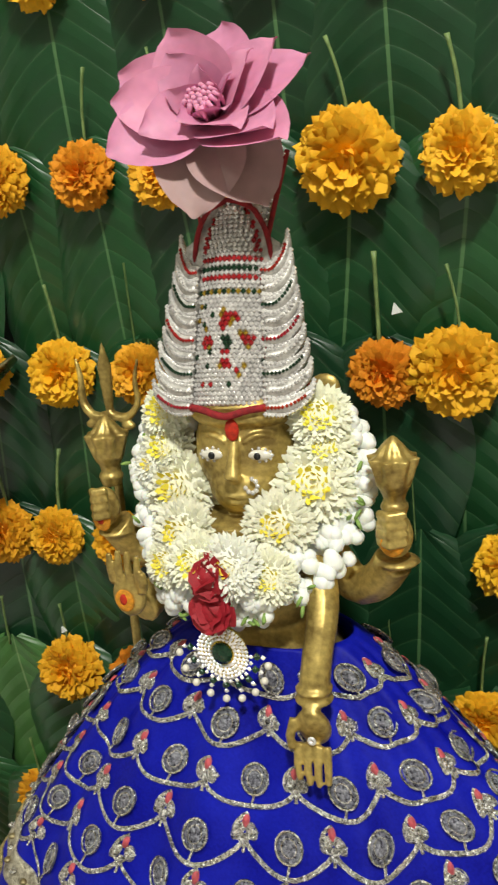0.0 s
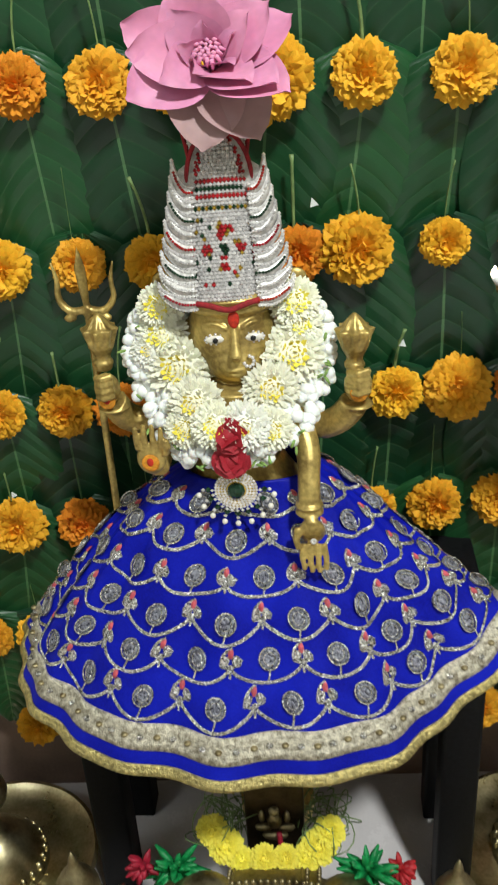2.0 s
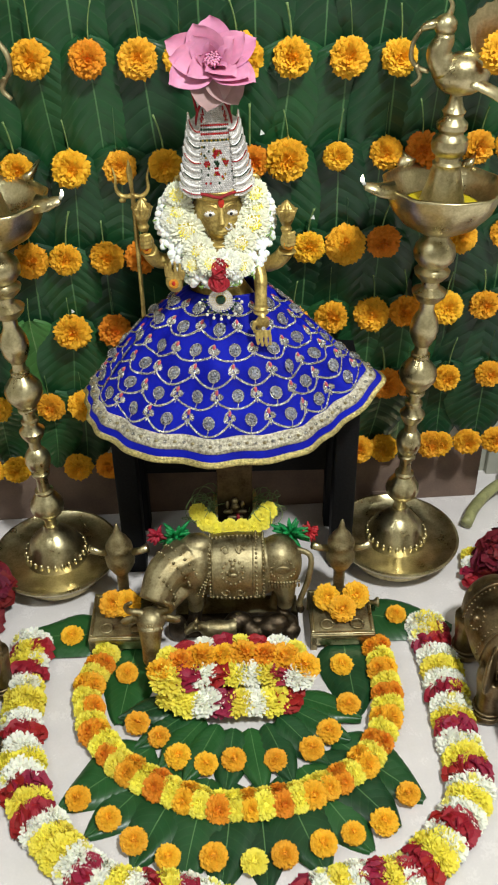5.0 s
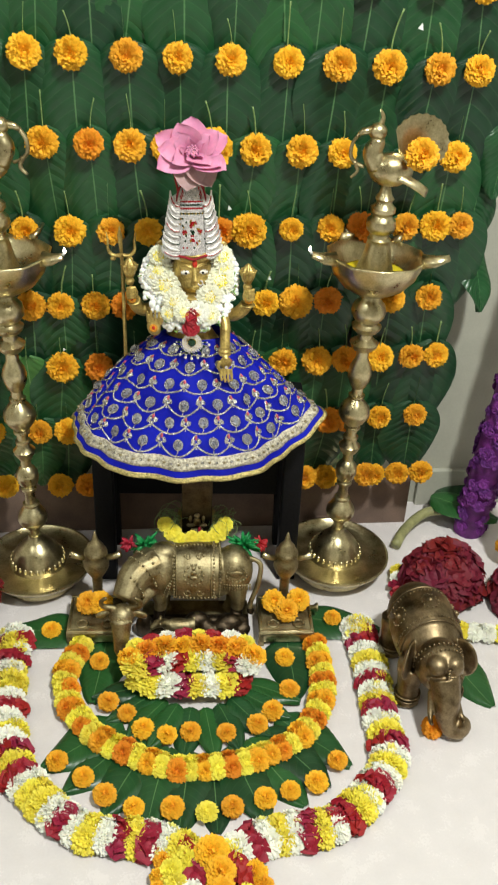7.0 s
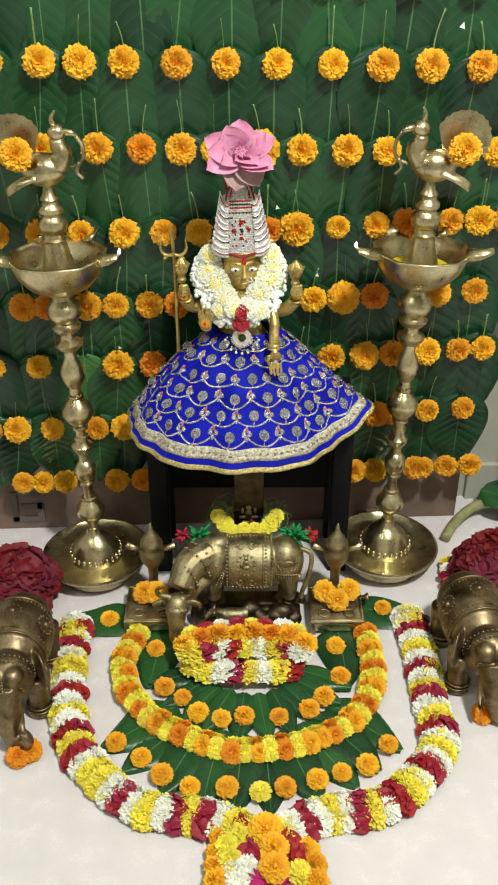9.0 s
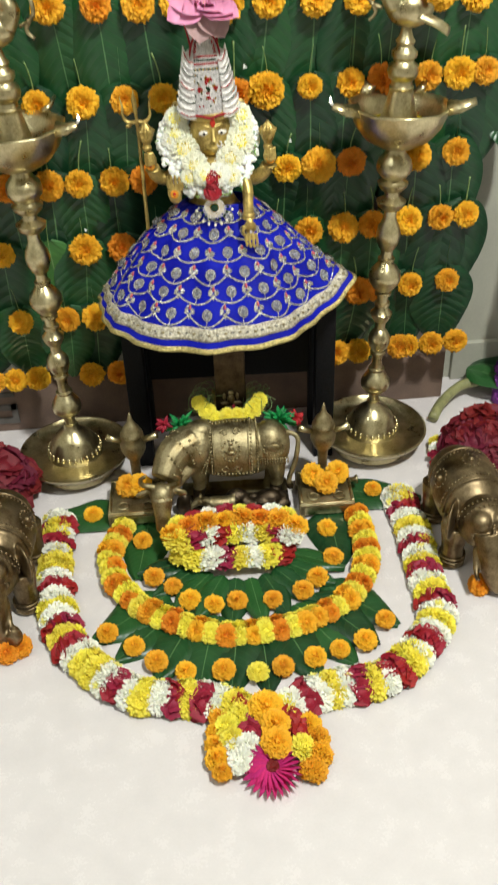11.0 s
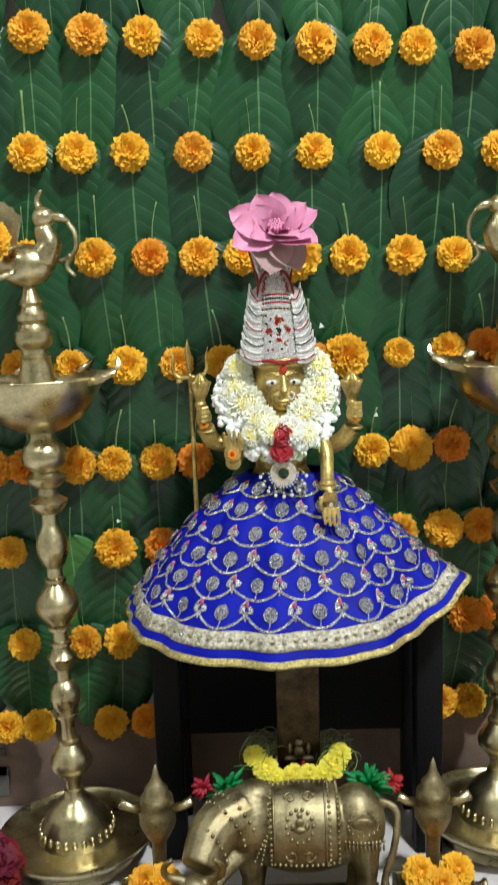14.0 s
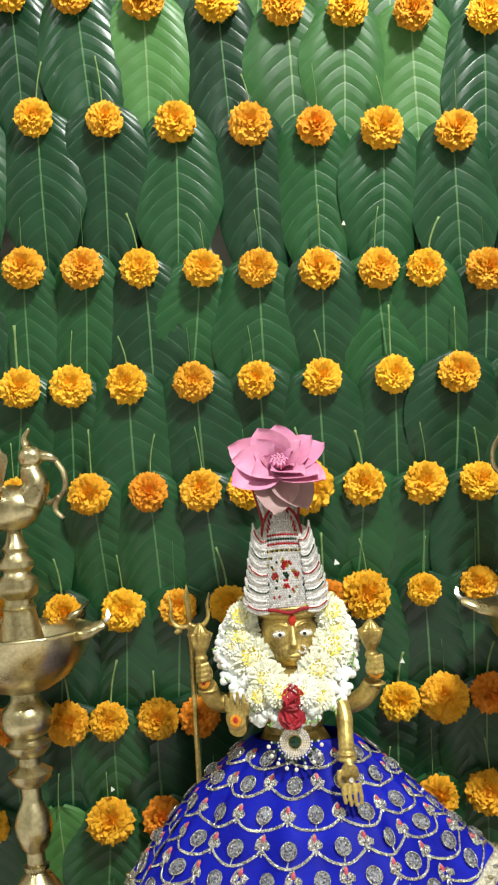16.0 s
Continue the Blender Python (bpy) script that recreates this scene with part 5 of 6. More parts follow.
    for x, a, rx, rz in ((0.011, 0.44, 0.0075, 0.004), (0.011, 0.58, 0.0050, 0.006), (0.011, 0.74, 0.0036, 0.0036), (0.003, 0.50, 0.003, 0.004), (0.019, 0.50, 0.003, 0.004)):
        e.ball(hide(x, a, 0.0042), (rx, 0.0030, rz), 10, 7)
    # rump cloth: tear-shaped plate, bead rows and a hanging fringe
    for k in range(16):
        t_ = 2 * math.pi * k / 16
        e.ball((0.082 + 0.017 * math.cos(t_), -0.0370 + 0.010 * max(0, math.sin(t_)), 0.128 + 0.012 * math.sin(t_)), 0.0020, 7, 5)
    e.ball((0.082, -0.0345, 0.129), (0.013, 0.004, 0.008), 14, 8)
    for k in range(11):
        y = -0.0385 + 0.00012 * (k - 5) ** 2
        e.ball((0.062 + 0.0043 * k, y, 0.1085), 0.0021, 7, 5)
        e.ball((0.062 + 0.0043 * k, y - 0.0008, 0.1015), (0.0016, 0.0016, 0.0044), 7, 5)
    # collars round the shoulder and neck
    for c, r, n_ in ((Vector((-0.062, -0.010, 0.122)), 0.0365, 24), (Vector((-0.074, -0.020, 0.121)), 0.0335, 22), (Vector((-0.090, -0.040, 0.112)), 0.0275, 20)):
        ax = Vector((-0.72, -0.62, -0.30)).normalized()
        u = ax.orthogonal().normalized()
        w = ax.cross(u)
        for k in range(n_):
            t_ = 2 * math.pi * k / n_
            e.ball(c + (u * math.cos(t_) + w * math.sin(t_)) * r, 0.0024, 7, 5)
    for k in range(9):
        e.ball((-0.040 + 0.0022 * k, -0.0435, 0.092 + 0.0052 * k), 0.0019, 7, 5)
        e.ball((-0.033 + 0.0012 * k, -0.0445, 0.090 + 0.0056 * k), 0.0017, 7, 5)
    for k in range(9):
        t_ = radians(40 * k)
        e.ball((-0.106 + 0.006 * math.cos(t_), -0.0995, 0.086 + 0.006 * math.sin(t_)), 0.0016, 6, 4)
    for sx in (-1, 1):
        e.ball((-0.106 + sx * 0.0155, -0.093, 0.078), (0.003, 0.003, 0.004), 8, 6)
    # base, rocks, and the calf lying in front
    b.box((-0.078, -0.040, 0.0), (0.108, 0.036, 0.010))
    rnd = random.Random(5)
    for k in range(16):
        x, r = 0.012 + 0.0056 * k, rnd.uniform(0.012, 0.021)
        b.ball((x, -0.040 + rnd.uniform(-0.010, 0.008), r * 0.75 + rnd.uniform(0, 0.012)), (r * 1.1, r * 0.8, r), 12, 8)
    b.ball((-0.072, -0.040, 0.022), (0.015, 0.013, 0.026), 14, 10)
    b.ball((-0.014, -0.050, 0.030), (0.028, 0.0135, 0.0135), 16, 10)
    b.ball((0.008, -0.048, 0.030), (0.014, 0.0125, 0.0130), 14, 10)
    b.tube([(-0.034, -0.052, 0.036), (-0.044, -0.056, 0.043)], [0.009, 0.007], 10)
    b.ball((-0.047, -0.058, 0.043), (0.010, 0.0075, 0.0075), 12, 8)
    b.tube([(-0.052, -0.060, 0.042), (-0.060, -0.064, 0.037)], [0.006, 0.0045], 8)
    for y in (-0.062, -0.050):
        b.tube([(-0.030, y, 0.022), (-0.040, y - 0.004, 0.012), (-0.022, y - 0.006, 0.010)], 0.0042, 8)
    b.tube([(0.006, -0.060, 0.020), (-0.006, -0.066, 0.011), (0.014, -0.066, 0.010)], 0.0046, 8)
    for sx in (-1, 1):
        b.ball((-0.044, -0.058 + sx * 0.008, 0.050), (0.003, 0.005, 0.003), 8, 6)
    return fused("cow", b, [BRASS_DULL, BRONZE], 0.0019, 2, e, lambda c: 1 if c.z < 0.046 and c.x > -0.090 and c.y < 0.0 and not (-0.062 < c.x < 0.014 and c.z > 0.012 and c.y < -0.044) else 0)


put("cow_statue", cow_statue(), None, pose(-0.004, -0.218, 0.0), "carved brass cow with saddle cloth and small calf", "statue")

# flowers, tinsel and wire behind the cow's back
for x, y, z, r in ((-0.030, -0.178, 0.160, 0.016), (-0.016, -0.186, 0.152, 0.012), (0.050, -0.178, 0.160, 0.016), (0.040, -0.184, 0.154, 0.013), (0.004, -0.188, 0.156, 0.013), (-0.042, -0.172, 0.172, 0.014), (0.060, -0.172, 0.172, 0.014), (0.022, -0.187, 0.156, 0.012)):
    put("yellow_flower", R.choice(YELLOWS), None, facing((x, y, z), (0, -0.7, 0.8), r), "yellow flower laid on the cow's back", "flower", "flowers behind the cow")
for x, sx in ((-0.075, -1), (0.092, 1)):
    tin = thing("tinsel_tassel", (x, -0.185, 0.140), "green and red tinsel tassel behind the cow", "tassel", "tassels")
    g, rr = Shape(), Shape()
    for k in range(46):
        d = Vector((R.uniform(-1, 1), R.uniform(-0.8, 0.3), R.uniform(-0.7, 0.9))).normalized() * R.uniform(0.018, 0.034)
        g.tube([(0, 0, 0), d * 0.6, d], [0.003, 0.0038, 0.001], 4)
    for k in range(30):
        d = Vector((R.uniform(-1, 1), R.uniform(-0.8, 0.3), R.uniform(-0.7, 0.9))).normalized() * R.uniform(0.010, 0.018)
        o = Vector((sx * 0.028, 0, 0.002))
        rr.tube([o, o + d * 0.6, o + d], [0.003, 0.0036, 0.001], 4)
    put("green_fringe", g.mesh("green_strands", GREEN_TINSEL), tin, kind="stuff")
    put("red_fringe", rr.mesh("red_strands", ROSE_RED), tin, kind="stuff")
moss = thing("wire_tangle", (0.012, -0.150, 0.150), "tangle of thin grey-green wires round the idol's foot", "wire")
for sx in (-1, 1):
    w = Shape()
    for k in range(26):
        c = Vector((sx * R.uniform(0.03, 0.06), R.uniform(-0.02, 0.02), R.uniform(0.0, 0.02)))
        r = R.uniform(0.010, 0.022)
        q = Euler([R.uniform(0, 3) for _ in range(3)])
        pts = []
        for t in range(12):
            p = Vector((r * math.cos(t * 0.5), r * math.sin(t * 0.5), 0))
            p.rotate(q)
            pts.append(c + p)
        w.tube(pts, 0.0006, 4)
    put("wire_loop", w.mesh("loops", STALK), moss, kind="stuff")
relief = thing("foot_panel", (0.012, -0.152, 0.14), "dark bronze panel with a small raised figure", "panel")
put("slab", Shape().box((-0.026, -0.004, -0.02), (0.026, 0.004, 0.16), cut=0.002).mesh("slab", BRONZE), relief)
fig = Shape()
for c, r in (((0, -0.006, 0.028), (0.007, 0.005, 0.009)), ((0, -0.007, 0.041), (0.005, 0.004, 0.005)), ((-0.010, -0.006, 0.020), (0.008, 0.004, 0.004)), ((0.010, -0.006, 0.020), (0.008, 0.004, 0.004)), ((0, -0.006, 0.010), (0.012, 0.005, 0.004)), ((-0.011, -0.006, 0.033), (0.003, 0.003, 0.007)), ((0.011, -0.006, 0.033), (0.003, 0.003, 0.007))):
    fig.ball(c, r, 12, 8)
put("raised_ornament", fig.mesh("raised_ornament", BRASS_DULL), relief)
put("red_thread", Shape().tube(smooth_line([(0.004, -0.012, 0.02), (0.006, -0.016, 0.0), (0.010, -0.014, -0.012)], 0.004), 0.0026, 6).mesh("red_thread", ROSE_RED), relief)


def brass_stand(x, y):
    st = thing("brass_stand", (x, y, 0), "small square brass stand with pierced sides and a turned post", "stand", "brass stands")
    put("top_plate", Shape().box((-0.047, -0.047, 0.026), (0.047, 0.045, 0.032), cut=0.0015).mesh("top_plate", BRASS_DULL), st)
    rim = Shape()
    for lo, hi in (((-0.046, -0.046, 0.032), (0.046, -0.041, 0.035)), ((-0.046, 0.039, 0.032), (0.046, 0.044, 0.035)), ((-0.046, -0.041, 0.032), (-0.041, 0.039, 0.035)), ((0.041, -0.041, 0.032), (0.046, 0.039, 0.035))):
        rim.box(lo, hi, cut=0.001)
    put("raised_rim", rim.mesh("raised_rim", BRASS), st)
    for cx in (-0.022, 0.022):
        loop = Shape().tube([(cx + 0.009 * math.cos(t * 0.5), -0.026 + 0.009 * math.sin(t * 0.5), 0.0335) for t in range(14)], 0.0022, 6)
        put("scroll_ring", loop.mesh("scroll_ring", BRASS_DULL), st)
    put("front_panel", Shape().box((-0.046, -0.046, 0.010), (0.046, -0.041, 0.026), cut=0.001).mesh("front_panel", BRASS), st)
    for sx in (-1, 1):
        for sy in (-1, 1):
            put("foot", Shape().box((sx * 0.042 - 0.005, sy * 0.04 - 0.006, 0), (sx * 0.042 + 0.005, sy * 0.04 + 0.004, 0.026), cut=0.001).mesh("foot", BRASS_DULL), st)
    prof = [(0.012, 0.032), (0.014, 0.04), (0.008, 0.05), (0.009, 0.085), (0.015, 0.095), (0.021, 0.108), (0.022, 0.122), (0.017, 0.130), (0.020, 0.134), (0.019, 0.142), (0.014, 0.146), (0.014, 0.152), (0.008, 0.160), (0.005, 0.166), (0.003, 0.176), (0.0008, 0.182)]
    put("post", Shape().lathe(prof, (0, 0.036, 0), 24).mesh("post", BRASS_DULL), st)
    for sx in (-1, 1):
        arm = Shape().tube([(sx * 0.016, 0.036, 0.126), (sx * 0.030, 0.034, 0.130), (sx * 0.042, 0.032, 0.138)], [0.006, 0.005, 0.007], 10, flat=0.7)
        put("side_arm", arm.mesh("side_arm", BRASS), st)
    put("side_pin", Shape().lathe([(0.004, 0), (0.004, 0.008), (0.008, 0.012), (0.008, 0.015)], seg=14).mesh("side_pin", BRASS), st, pose(0.045, 0.02, 0.029, 0, 90, 0))
    return st


brass_stand(0.165, -0.242)
brass_stand(-0.158, -0.240)
for x, y, z in ((0.145, -0.235, 0.055), (0.166, -0.255, 0.052), (0.188, -0.232, 0.055), (-0.172, -0.235, 0.052), (-0.150, -0.238, 0.055)):
    put("marigold", MARIGOLDS[R.randrange(4)], None, facing((x, y, z), (0, -0.7, 0.7), 0.020), "orange marigold on the brass stand", "flower", "marigolds on the stands")


def elephant_mesh():
    b = Shape()
    b.ball((0, 0.030, 0.098), (0.056, 0.088, 0.066), 28, 18)
    b.ball((0, 0.088, 0.088), (0.049, 0.046, 0.058), 20, 14)
    b.ball((0, -0.056, 0.104), (0.040, 0.042, 0.046), 24, 16)
    for sx in (-1, 1):
        b.ball((sx * 0.013, -0.078, 0.126), (0.018, 0.020, 0.018), 16, 12)
    tr = smooth_line([(0, -0.085, 0.104), (0.002, -0.106, 0.078), (0.004, -0.112, 0.045), (0.013, -0.118, 0.020), (0.027, -0.124, 0.020), (0.031, -0.126, 0.036), (0.024, -0.126, 0.046)], 0.006)
    b.tube(tr, [0.026 - 0.014 * min(1, k / (len(tr) * 0.8)) for k in range(len(tr))], 14)
    for sx in (-1, 1):
        for y in (-0.030, 0.085):
            b.tube([(sx * 0.034, y, 0.08), (sx * 0.038, y - 0.004, 0.040), (sx * 0.038, y - 0.006, 0.012), (sx * 0.038, y - 0.007, 0.003)], [0.026, 0.019, 0.0195, 0.0225], 14)
        # ears hang flat against the shoulder
        b.ball((sx * 0.046, -0.036, 0.098), (0.0065, 0.032, 0.040), 18, 12, turn=Euler((0.25, 0, sx * 0.55)))
        b.ball((sx * 0.052, -0.022, 0.078), (0.0055, 0.016, 0.022), 14, 10, turn=Euler((0.25, 0, sx * 0.5)))
        tk = smooth_line([(sx * 0.018, -0.090, 0.080), (sx * 0.024, -0.110, 0.058), (sx * 0.027, -0.126, 0.050), (sx * 0.026, -0.136, 0.054)], 0.006)
        b.tube(tk, [0.0080 - 0.0055 * k / len(tk) for k in range(len(tk))], 8)
    b.tube(smooth_line([(0, 0.128, 0.10), (0.004, 0.137, 0.07), (0.0, 0.133, 0.035)], 0.006), 0.004, 8)

    def back(y, a, lift=0.0):
        sc = math.sqrt(max(0.05, 1 - ((y - 0.03) / 0.088) ** 2))
        return Vector(((0.056 * sc + lift) * math.cos(a), y, 0.098 + (0.066 * sc + lift) * math.sin(a)))

    # cloth over the back with a raised border
    v, f = [], []
    ys = [-0.012 + 0.012 * k for k in range(8)]
    for k in range(25):
        a = radians(-4 + 188 * k / 24)
        v += [back(y, a, 0.0030) for y in ys] + [back(y, a, -0.004) for y in reversed(ys)]
    m = 2 * len(ys)
    for k in range(24):
        for i in range(m):
            f.append((k * m + i, k * m + (i + 1) % m, (k + 1) * m + (i + 1) % m, (k + 1) * m + i))
    f += [tuple(range(m - 1, -1, -1)), tuple(24 * m + i for i in range(m))]
    b.add(v, f)
    e = Shape()
    for y in (-0.011, 0.071):
        e.tube([back(y, radians(-4 + 188 * k / 40), 0.0038) for k in range(41)], 0.0022, 8)
    for y in (-0.002, 0.062):
        for k in range(29):
            e.ball(back(y, radians(-2 + 184 * k / 28), 0.0036), 0.0020, 7, 5)
    for c in (0.55, math.pi - 0.55, math.pi / 2):
        for k in range(12):
            t_ = 2 * math.pi * k / 12
            e.ball(back(0.030 + 0.016 * math.cos(t_), c + 0.24 * math.sin(t_), 0.0036), 0.0022, 7, 5)
        e.ball(back(0.030, c, 0.0036), 0.0050, 10, 7)
    # head band, forehead plate, anklets
    for k in range(21):
        a = radians(-20 + 220 * k / 20)
        e.ball((0.0400 * math.cos(a), -0.046 - 0.010 * math.sin(a), 0.106 + 0.0465 * math.sin(a)), 0.0024, 7, 5)
        e.ball((0.0385 * math.cos(a), -0.056 - 0.012 * math.sin(a), 0.106 + 0.0450 * math.sin(a)), 0.0020, 7, 5)
    for k in range(9):
        e.ball((0.0, -0.099 - 0.0010 * k, 0.134 - 0.0052 * k), (0.0042 - 0.0003 * k, 0.003, 0.0030), 8, 6)
    for sx in (-1, 1):
        e.ball((sx * 0.028, -0.086, 0.106), (0.0035, 0.005, 0.0032), 10, 8)
        e.tube([(sx * (0.024 + 0.006 * math.cos(0.52 * q)), -0.089, 0.106 + 0.006 * math.sin(0.52 * q)) for q in range(13)], 0.0010, 6)
        for y in (-0.036, 0.079):
            for z in (0.016, 0.024):
                e.tube([(sx * 0.038 + 0.0212 * math.cos(0.3307 * q), y + 0.0212 * math.sin(0.3307 * q), z) for q in range(20)], 0.0018, 6)
    return fused("elephant", b, [BRASS_OLD], 0.0024, 2, e)


ELE = elephant_mesh()
put("elephant", ELE, None, pose(0.382, -0.375, 0, 0, 0, 4) @ Matrix.Scale(0.94, 4), "brass elephant with raised ornament standing on the floor", "statue", "brass elephants")
put("elephant", ELE, None, pose(-0.355, -0.425, 0, 0, 0, 2) @ Matrix.Scale(0.94, 4), "brass elephant with raised ornament standing on the floor", "statue", "brass elephants")
for x, y in ((0.378, -0.475), (-0.318, -0.545), (-0.335, -0.555)):
    put("marigold", MARIGOLDS[4], None, facing((x, y, 0.012), (0, -0.5, 0.8), 0.018), "orange marigold at the elephant's feet", "flower", "marigolds by the elephants")

# ---- floor decoration ----
FLOOR_LEAF = [leaf_mesh("floor_blade", LEAF_FLAT, 0.140, 0.088, 0.003, seed=110 + k, cols=8, rows=24) for k in range(4)]
SMALL_LEAF = [leaf_mesh("small_blade", LEAF_FLAT, 0.095, 0.052, 0.002, seed=120 + k, cols=8, rows=22) for k in range(3)]


def floor_leaf(me, x, y, heading, z=0.006, tip=3):
    put("floor_leaf", me, None, pose(x, y, z + R.uniform(0, 0.004), 0, 0, heading) @ pose(0, 0, 0, tip * 0.5, 0, 0), "dark green leaf laid flat on the floor", "leaf", "leaves on the floor")


for k in range(10):
    a = radians(-140 + 102 * k / 9)
    floor_leaf(FLOOR_LEAF[k % 4], 0.015 + 0.155 * math.cos(a), -0.345 + 0.165 * math.sin(a), math.degrees(a) + 90)
for k in range(10):
    a = radians(-160 + 140 * k / 9)
    floor_leaf(SMALL_LEAF[k % 3], 0.015 + 0.080 * math.cos(a), -0.355 + 0.075 * math.sin(a), math.degrees(a) + 90, 0.010)
for x, y, h in ((-0.180, -0.250, -86), (0.196, -0.222, 78), (-0.139, -0.275, -4), (0.166, -0.270, 4)):
    floor_leaf(FLOOR_LEAF[0], x, y, h)
for x, y in ((-0.125, -0.42), (-0.095, -0.443), (-0.068, -0.474), (-0.032, -0.486), (0.004, -0.481), (0.058, -0.483), (0.106, -0.467), (0.131, -0.441), (0.161, -0.398), (-0.191, -0.531), (-0.15, -0.56), (-0.117, -0.59), (-0.075, -0.612), (-0.021, -0.613), (0.063, -0.613), (0.11, -0.6), (0.147, -0.588), (0.186, -0.574), (0.221, -0.537), (-0.233, -0.261), (-0.146, -0.334), (0.159, -0.328), (0.251, -0.234)):
    put("marigold", MARIGOLDS[R.randrange(4)], None, facing((x, y, 0.015), (R.uniform(-0.1, 0.1), -0.15, 1), R.uniform(0.0145, 0.0175)), "small orange marigold on a floor leaf", "flower", "marigolds on the floor")
put("yellow_flower", YELLOWS[0], None, facing((0.027, -0.621, 0.015), (0, -0.1, 1), 0.0165), "small yellow chrysanthemum on a floor leaf", "flower")


def strung(name, label, line, order, half, size, high=0.022, across=3, step=0.020, group="floor garlands", stray=0.12):
    """A thick flower string on the floor; order: the kinds in turn along it."""
    g = thing(name, (0, 0, 0), label, "garland", group)
    pts = smooth_line([(x, y, 0) for x, y in line], step)
    kinds = {"m": (MARIGOLDS[4:], "orange_flower"), "o": (MARIGOLDS[:4], "orange_flower"), "y": (YELLOWS, "yellow_flower"), "w": (WHITES, "white_flower"), "r": (ROSES, "rose")}
    for k, p in enumerate(pts):
        d = (pts[min(k + 1, len(pts) - 1)] - pts[max(k - 1, 0)]).normalized()
        side = Vector((-d.y, d.x, 0))
        code = order[k % len(order)]
        for c in range(across):
            q = (2 * (c + 0.5) / across - 1) if across > 1 else 0
            q += R.uniform(-0.12, 0.12)
            meshes, nm = kinds[code if R.random() > stray else R.choice(order)]
            lean = side * (q * 1.1) + d * R.uniform(-0.25, 0.25) + Vector((0, 0, 0.75))
            place = p + side * (q * half) + d * R.uniform(-0.002, 0.002) + Vector((0, 0, high * (1 - 0.55 * q * q)))
            put(nm, R.choice(meshes), g, facing(place, lean, size * R.uniform(0.88, 1.12)))
    cord = Shape().tube([q + Vector((0, 0, high * 0.4)) for q in pts], half * 0.7, 8, flat=0.6)
    put("cord", cord.mesh("cord", SEPAL), g)
    return g


strung("outer_garland", "thick white, maroon and yellow flower garland lying in a curve", [(-0.290, -0.272), (-0.286, -0.371), (-0.278, -0.443), (-0.262, -0.51), (-0.228, -0.570), (-0.179, -0.622), (-0.125, -0.652), (-0.07, -0.657), (-0.020, -0.672), (0.015, -0.700)], "wryrwyywrwy", 0.021, 0.0205, across=3, step=0.0195)
strung("outer_garland", "thick white, maroon and yellow flower garland lying in a curve", [(0.293, -0.255), (0.300, -0.342), (0.300, -0.442), (0.303, -0.500), (0.295, -0.545), (0.253, -0.603), (0.195, -0.645), (0.131, -0.652), (0.080, -0.672), (0.045, -0.700)], "wyrwywrwyr", 0.021, 0.0205, across=3, step=0.0195)
strung("inner_garland", "orange and yellow marigold garland lying in a curve", [(-0.178, -0.300), (-0.197, -0.352), (-0.192, -0.405), (-0.172, -0.445), (-0.136, -0.487), (-0.087, -0.520), (-0.028, -0.543), (0.036, -0.545), (0.101, -0.531), (0.160, -0.500), (0.198, -0.450), (0.214, -0.400), (0.216, -0.350), (0.212, -0.290)], "ymyo", 0.015, 0.0165, across=2, step=0.019)
strung("flower_heap", "heaped bank of marigolds, roses and chrysanthemums before the cow", [(-0.084, -0.338), (-0.041, -0.322), (0.011, -0.318), (0.063, -0.322), (0.099, -0.338)], "yrwryrw", 0.006, 0.0195, 0.050, 1, 0.024, "flower heaps", 0.03)
strung("flower_heap", "heaped bank of marigolds, roses and chrysanthemums before the cow", [(-0.093, -0.365), (-0.050, -0.346), (0.011, -0.342), (0.067, -0.346), (0.109, -0.365)], "omoo", 0.006, 0.0228, 0.053, 1, 0.028, "flower heaps", 0.03)
strung("flower_heap", "heaped bank of marigolds, roses and chrysanthemums before the cow", [(-0.082, -0.376), (-0.050, -0.368), (0.011, -0.366), (0.067, -0.368), (0.098, -0.376)], "yrwryw", 0.004, 0.0255, 0.048, 1, 0.021, "flower heaps", 0.03)
strung("flower_heap", "heaped bank of marigolds, roses and chrysanthemums before the cow", [(-0.078, -0.388), (-0.050, -0.396), (0.011, -0.400), (0.066, -0.396), (0.094, -0.388)], "yrwryw", 0.004, 0.0255, 0.028, 1, 0.021, "flower heaps", 0.03)
bunch = thing("front_bunch", (0, -0.012, 0), "pointed bunch of marigolds, roses and chrysanthemums closing the garland", "flowers")
for meshes, nm, spots, size in (
    (ROSES, "rose", ((-0.005, -0.671), (0.064, -0.695), (0.075, -0.716), (0.020, -0.700), (0.012, -0.715)), 0.019),
    (YELLOWS, "yellow_flower", ((-0.022, -0.704), (0.002, -0.689), (0.078, -0.742), (-0.016, -0.722), (0.056, -0.678)), 0.019),
    (WHITES, "white_flower", ((0.006, -0.736), (-0.006, -0.756), (-0.010, -0.738), (0.068, -0.672)), 0.019),
    (MARIGOLDS[:4], "orange_flower", ((0.033, -0.684), (0.043, -0.712), (0.043, -0.740)), 0.0225),
):
    for x, y in spots:
        lift = 0.034 if nm == "orange_flower" else 0.022
        put(nm, R.choice(meshes), bunch, facing((x, y, lift), ((x - 0.03) * 14, -0.25, 1), size * R.uniform(0.92, 1.08)))
put("cord", Shape().ball((0.030, -0.712, 0.006), (0.040, 0.042, 0.022), 16, 8).mesh("cord", SEPAL), bunch)
strung("marigold_string", "short string of orange marigolds", [(-0.030, -0.695), (-0.036, -0.735), (-0.028, -0.775)], "o", 0.003, 0.0165, 0.014, 1, 0.019)
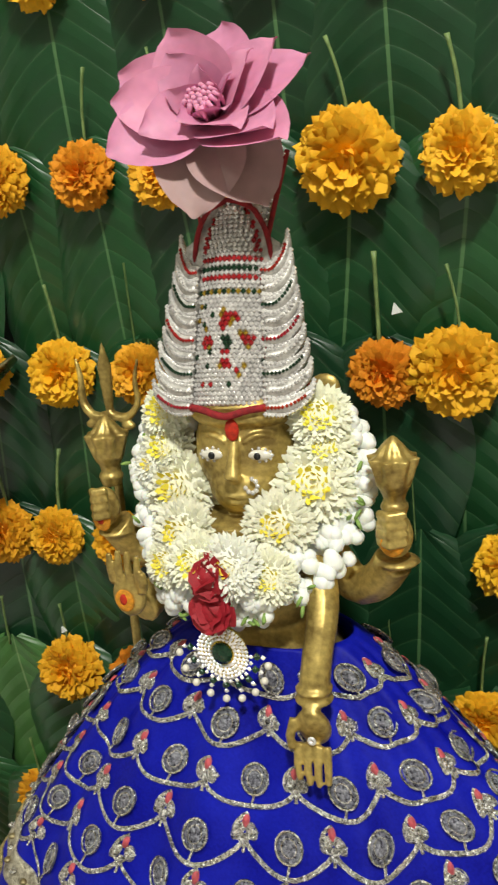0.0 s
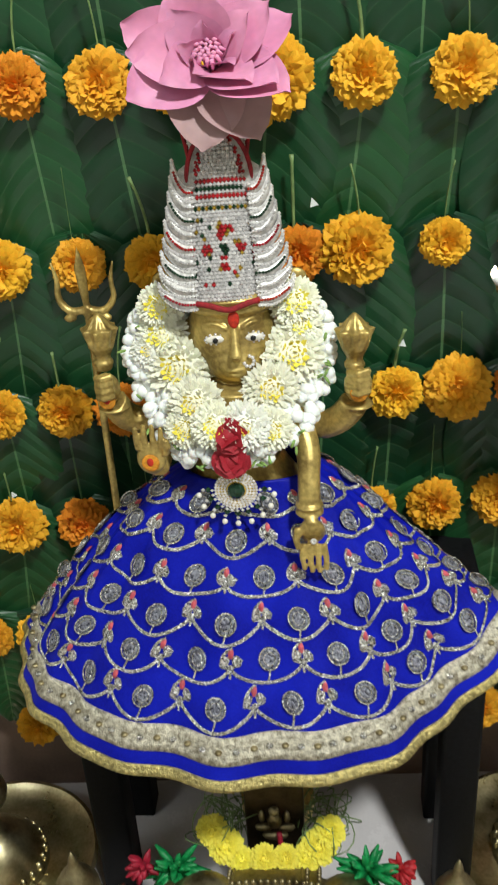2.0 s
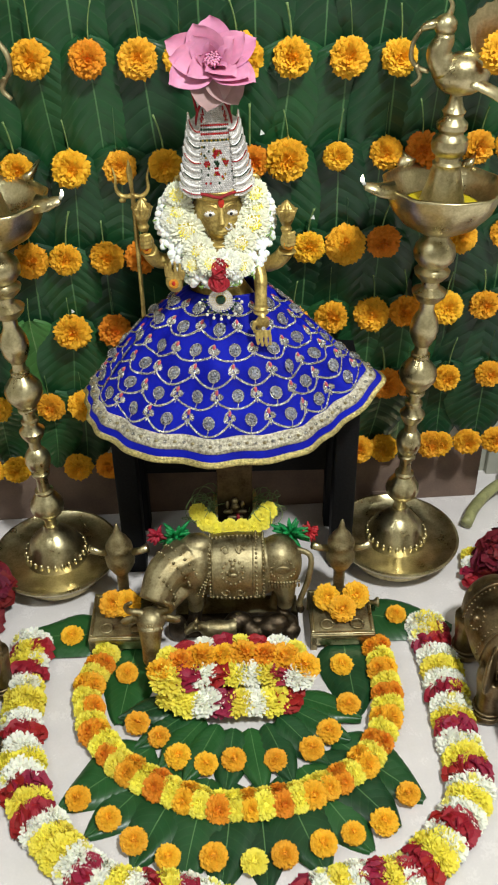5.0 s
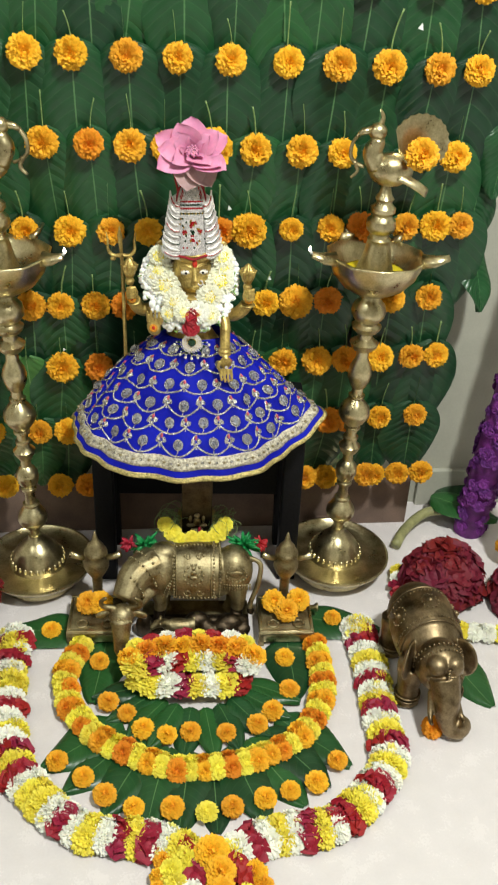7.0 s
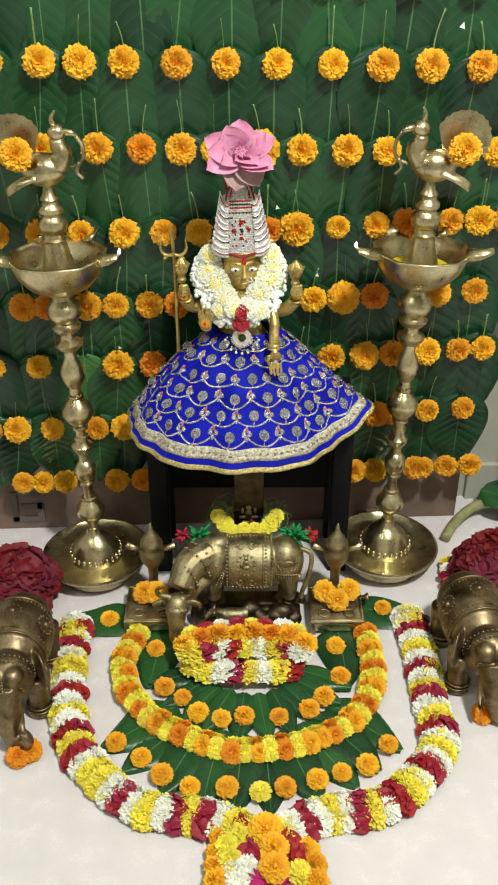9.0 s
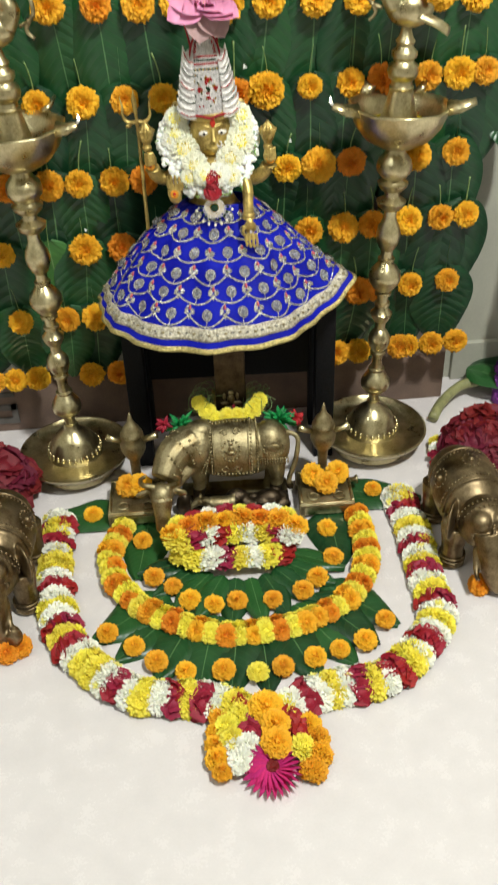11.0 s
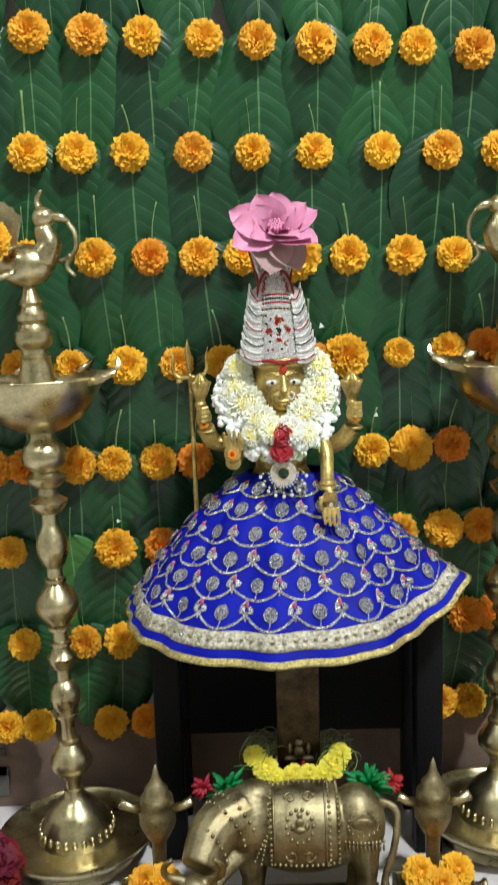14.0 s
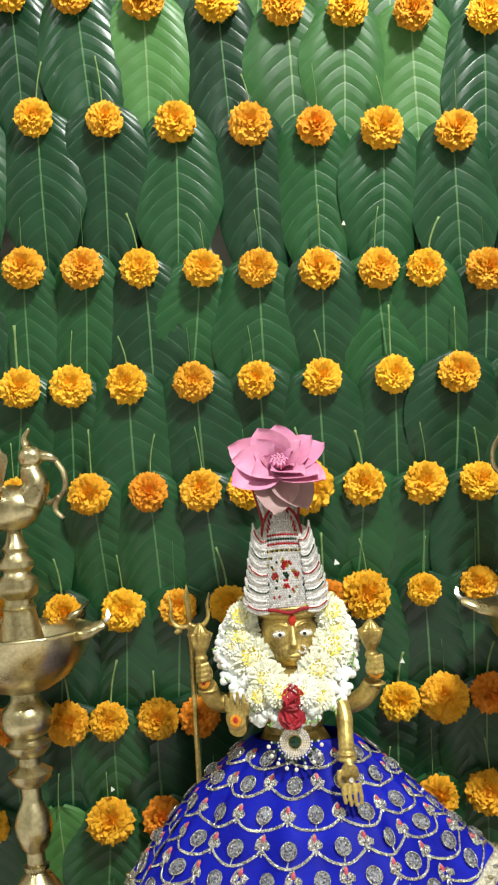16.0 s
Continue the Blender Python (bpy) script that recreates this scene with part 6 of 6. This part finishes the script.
strung("marigold_string", "short string of orange marigolds", [(0.088, -0.715), (0.098, -0.745), (0.086, -0.785)], "o", 0.008, 0.0185, 0.016, 2, 0.022)
gerb = thing("gerbera", (0.036, -0.776, 0.016), "magenta gerbera with many narrow petals", "flower")
gp = lotus_petal(0.038, 0.0085, -0.05, MAGENTA, 0.2)
for ring, n, tl in ((0, 26, 8), (1, 22, 20)):
    for k in range(n):
        put("petal", gp, gerb, pose(0, 0, 0.002 * ring, 14, 0, 0) @ pose(0, 0, 0, 0, 0, 360 / n * k + 5 * ring) @ pose(0, 0.004, 0, tl, 0, 0) @ Matrix.Scale(1 - 0.18 * ring, 4))
put("disc", DARK_ROSES[0], gerb, pose(0, 0, 0.004) @ Matrix.Scale(0.009, 4), "dark gerbera disc")


def petal_heap(x, y, n, rx, ry, rz, label):
    h = thing("rose_heap", (x, y, 0), label, "flowers", "rose heaps")
    put("core", Shape().ball((0, 0, rz * 0.35), (rx * 0.8, ry * 0.8, rz * 0.55), 16, 10).mesh("core", ROSE_DARK), h)
    for k in range(n):
        u, a = R.random(), R.uniform(0, 2 * math.pi)
        th = math.acos(1 - 0.95 * u)
        d = Vector((math.sin(th) * math.cos(a), math.sin(th) * math.sin(a), math.cos(th)))
        put("rose", R.choice(DARK_ROSES), h, facing((d.x * rx * 0.8, d.y * ry * 0.8, 0.012 + d.z * rz * 0.75), d + Vector((0, 0, 0.2)), R.uniform(0.016, 0.032)))
    return h


petal_heap(0.462, -0.150, 85, 0.080, 0.070, 0.108, "heap of dark maroon roses on the floor")
petal_heap(0.620, -0.185, 70, 0.080, 0.070, 0.108, "heap of dark maroon roses on the floor")
petal_heap(-0.405, -0.190, 85, 0.080, 0.070, 0.108, "heap of dark maroon roses on the floor")
strung("ring_garland", "yellow, white and maroon flowers ringing the rose heap", [(0.392, -0.110), (0.380, -0.160), (0.392, -0.215)], "ywry", 0.006, 0.0165, 0.016, 1, 0.020)
strung("ring_garland", "yellow, white and maroon flowers ringing the rose heap", [(0.475, -0.265), (0.510, -0.270), (0.545, -0.275), (0.575, -0.290)], "ywwyr", 0.012, 0.0175, 0.018, 2, 0.020)

# purple flower column leaning at the side, with a marigold string
post = thing("purple_flower_column", (0.562, 0.035, 0.0), "tall column wrapped in purple flowers", "column")
put("pole", Shape().tube([(0.0, 0, 0), (0.016, -0.01, 0.25), (0.056, -0.03, 0.72)], 0.030, 16).mesh("pole", PURPLE), post)
PURP = [bloom("purple_floret", PURPLE, 24, 1.0, 95, 0.3, 0.6, 0.2, 0.15, 0.2, seed=130 + k) for k in range(2)]
for k in range(250):
    z = R.uniform(0.01, 0.7)
    c = Vector((0.0, 0, 0)).lerp(Vector((0.016, -0.01, 0.25)), z / 0.25) if z < 0.25 else Vector((0.016, -0.01, 0.25)).lerp(Vector((0.056, -0.03, 0.72)), (z - 0.25) / 0.47)
    a = R.uniform(0, 2 * math.pi)
    d = Vector((math.cos(a), math.sin(a), 0.15))
    put("purple_floret", R.choice(PURP), post, facing(c + d * 0.031, d, R.uniform(0.010, 0.014)))
side = thing("hanging_marigold_string", (0.612, -0.045, 0), "string of orange and yellow marigolds hanging by the column", "garland")
for k in range(26):
    z = 0.02 + 0.0125 * k
    put("marigold", R.choice(MARIGOLDS[:4] if k % 3 else YELLOWS), side, facing((0.012 * math.sin(k * 2.1), -0.03 + 0.0005 * k, z), (R.uniform(-0.7, 0.7), -1, 0.1), 0.021))
hoop = Shape().tube(smooth_line([(0.400, -0.030, 0.012), (0.425, 0.010, 0.02), (0.470, 0.050, 0.03), (0.520, 0.060, 0.035)], 0.008), 0.010, 12)
put("bent_stem", hoop.mesh("bent_stem", mat("olive_stem", (0.30, 0.30, 0.13), 0.45, 0, 0.15, 60)), None, None, "bent olive green plant stem lying by the wall", "stem")
floor_leaf(FLOOR_LEAF[1], 0.49, 0.085, 60, 0.05)
floor_leaf(FLOOR_LEAF[2], 0.50, 0.075, 110, 0.045)
floor_leaf(FLOOR_LEAF[3], 0.43, -0.30, 20)
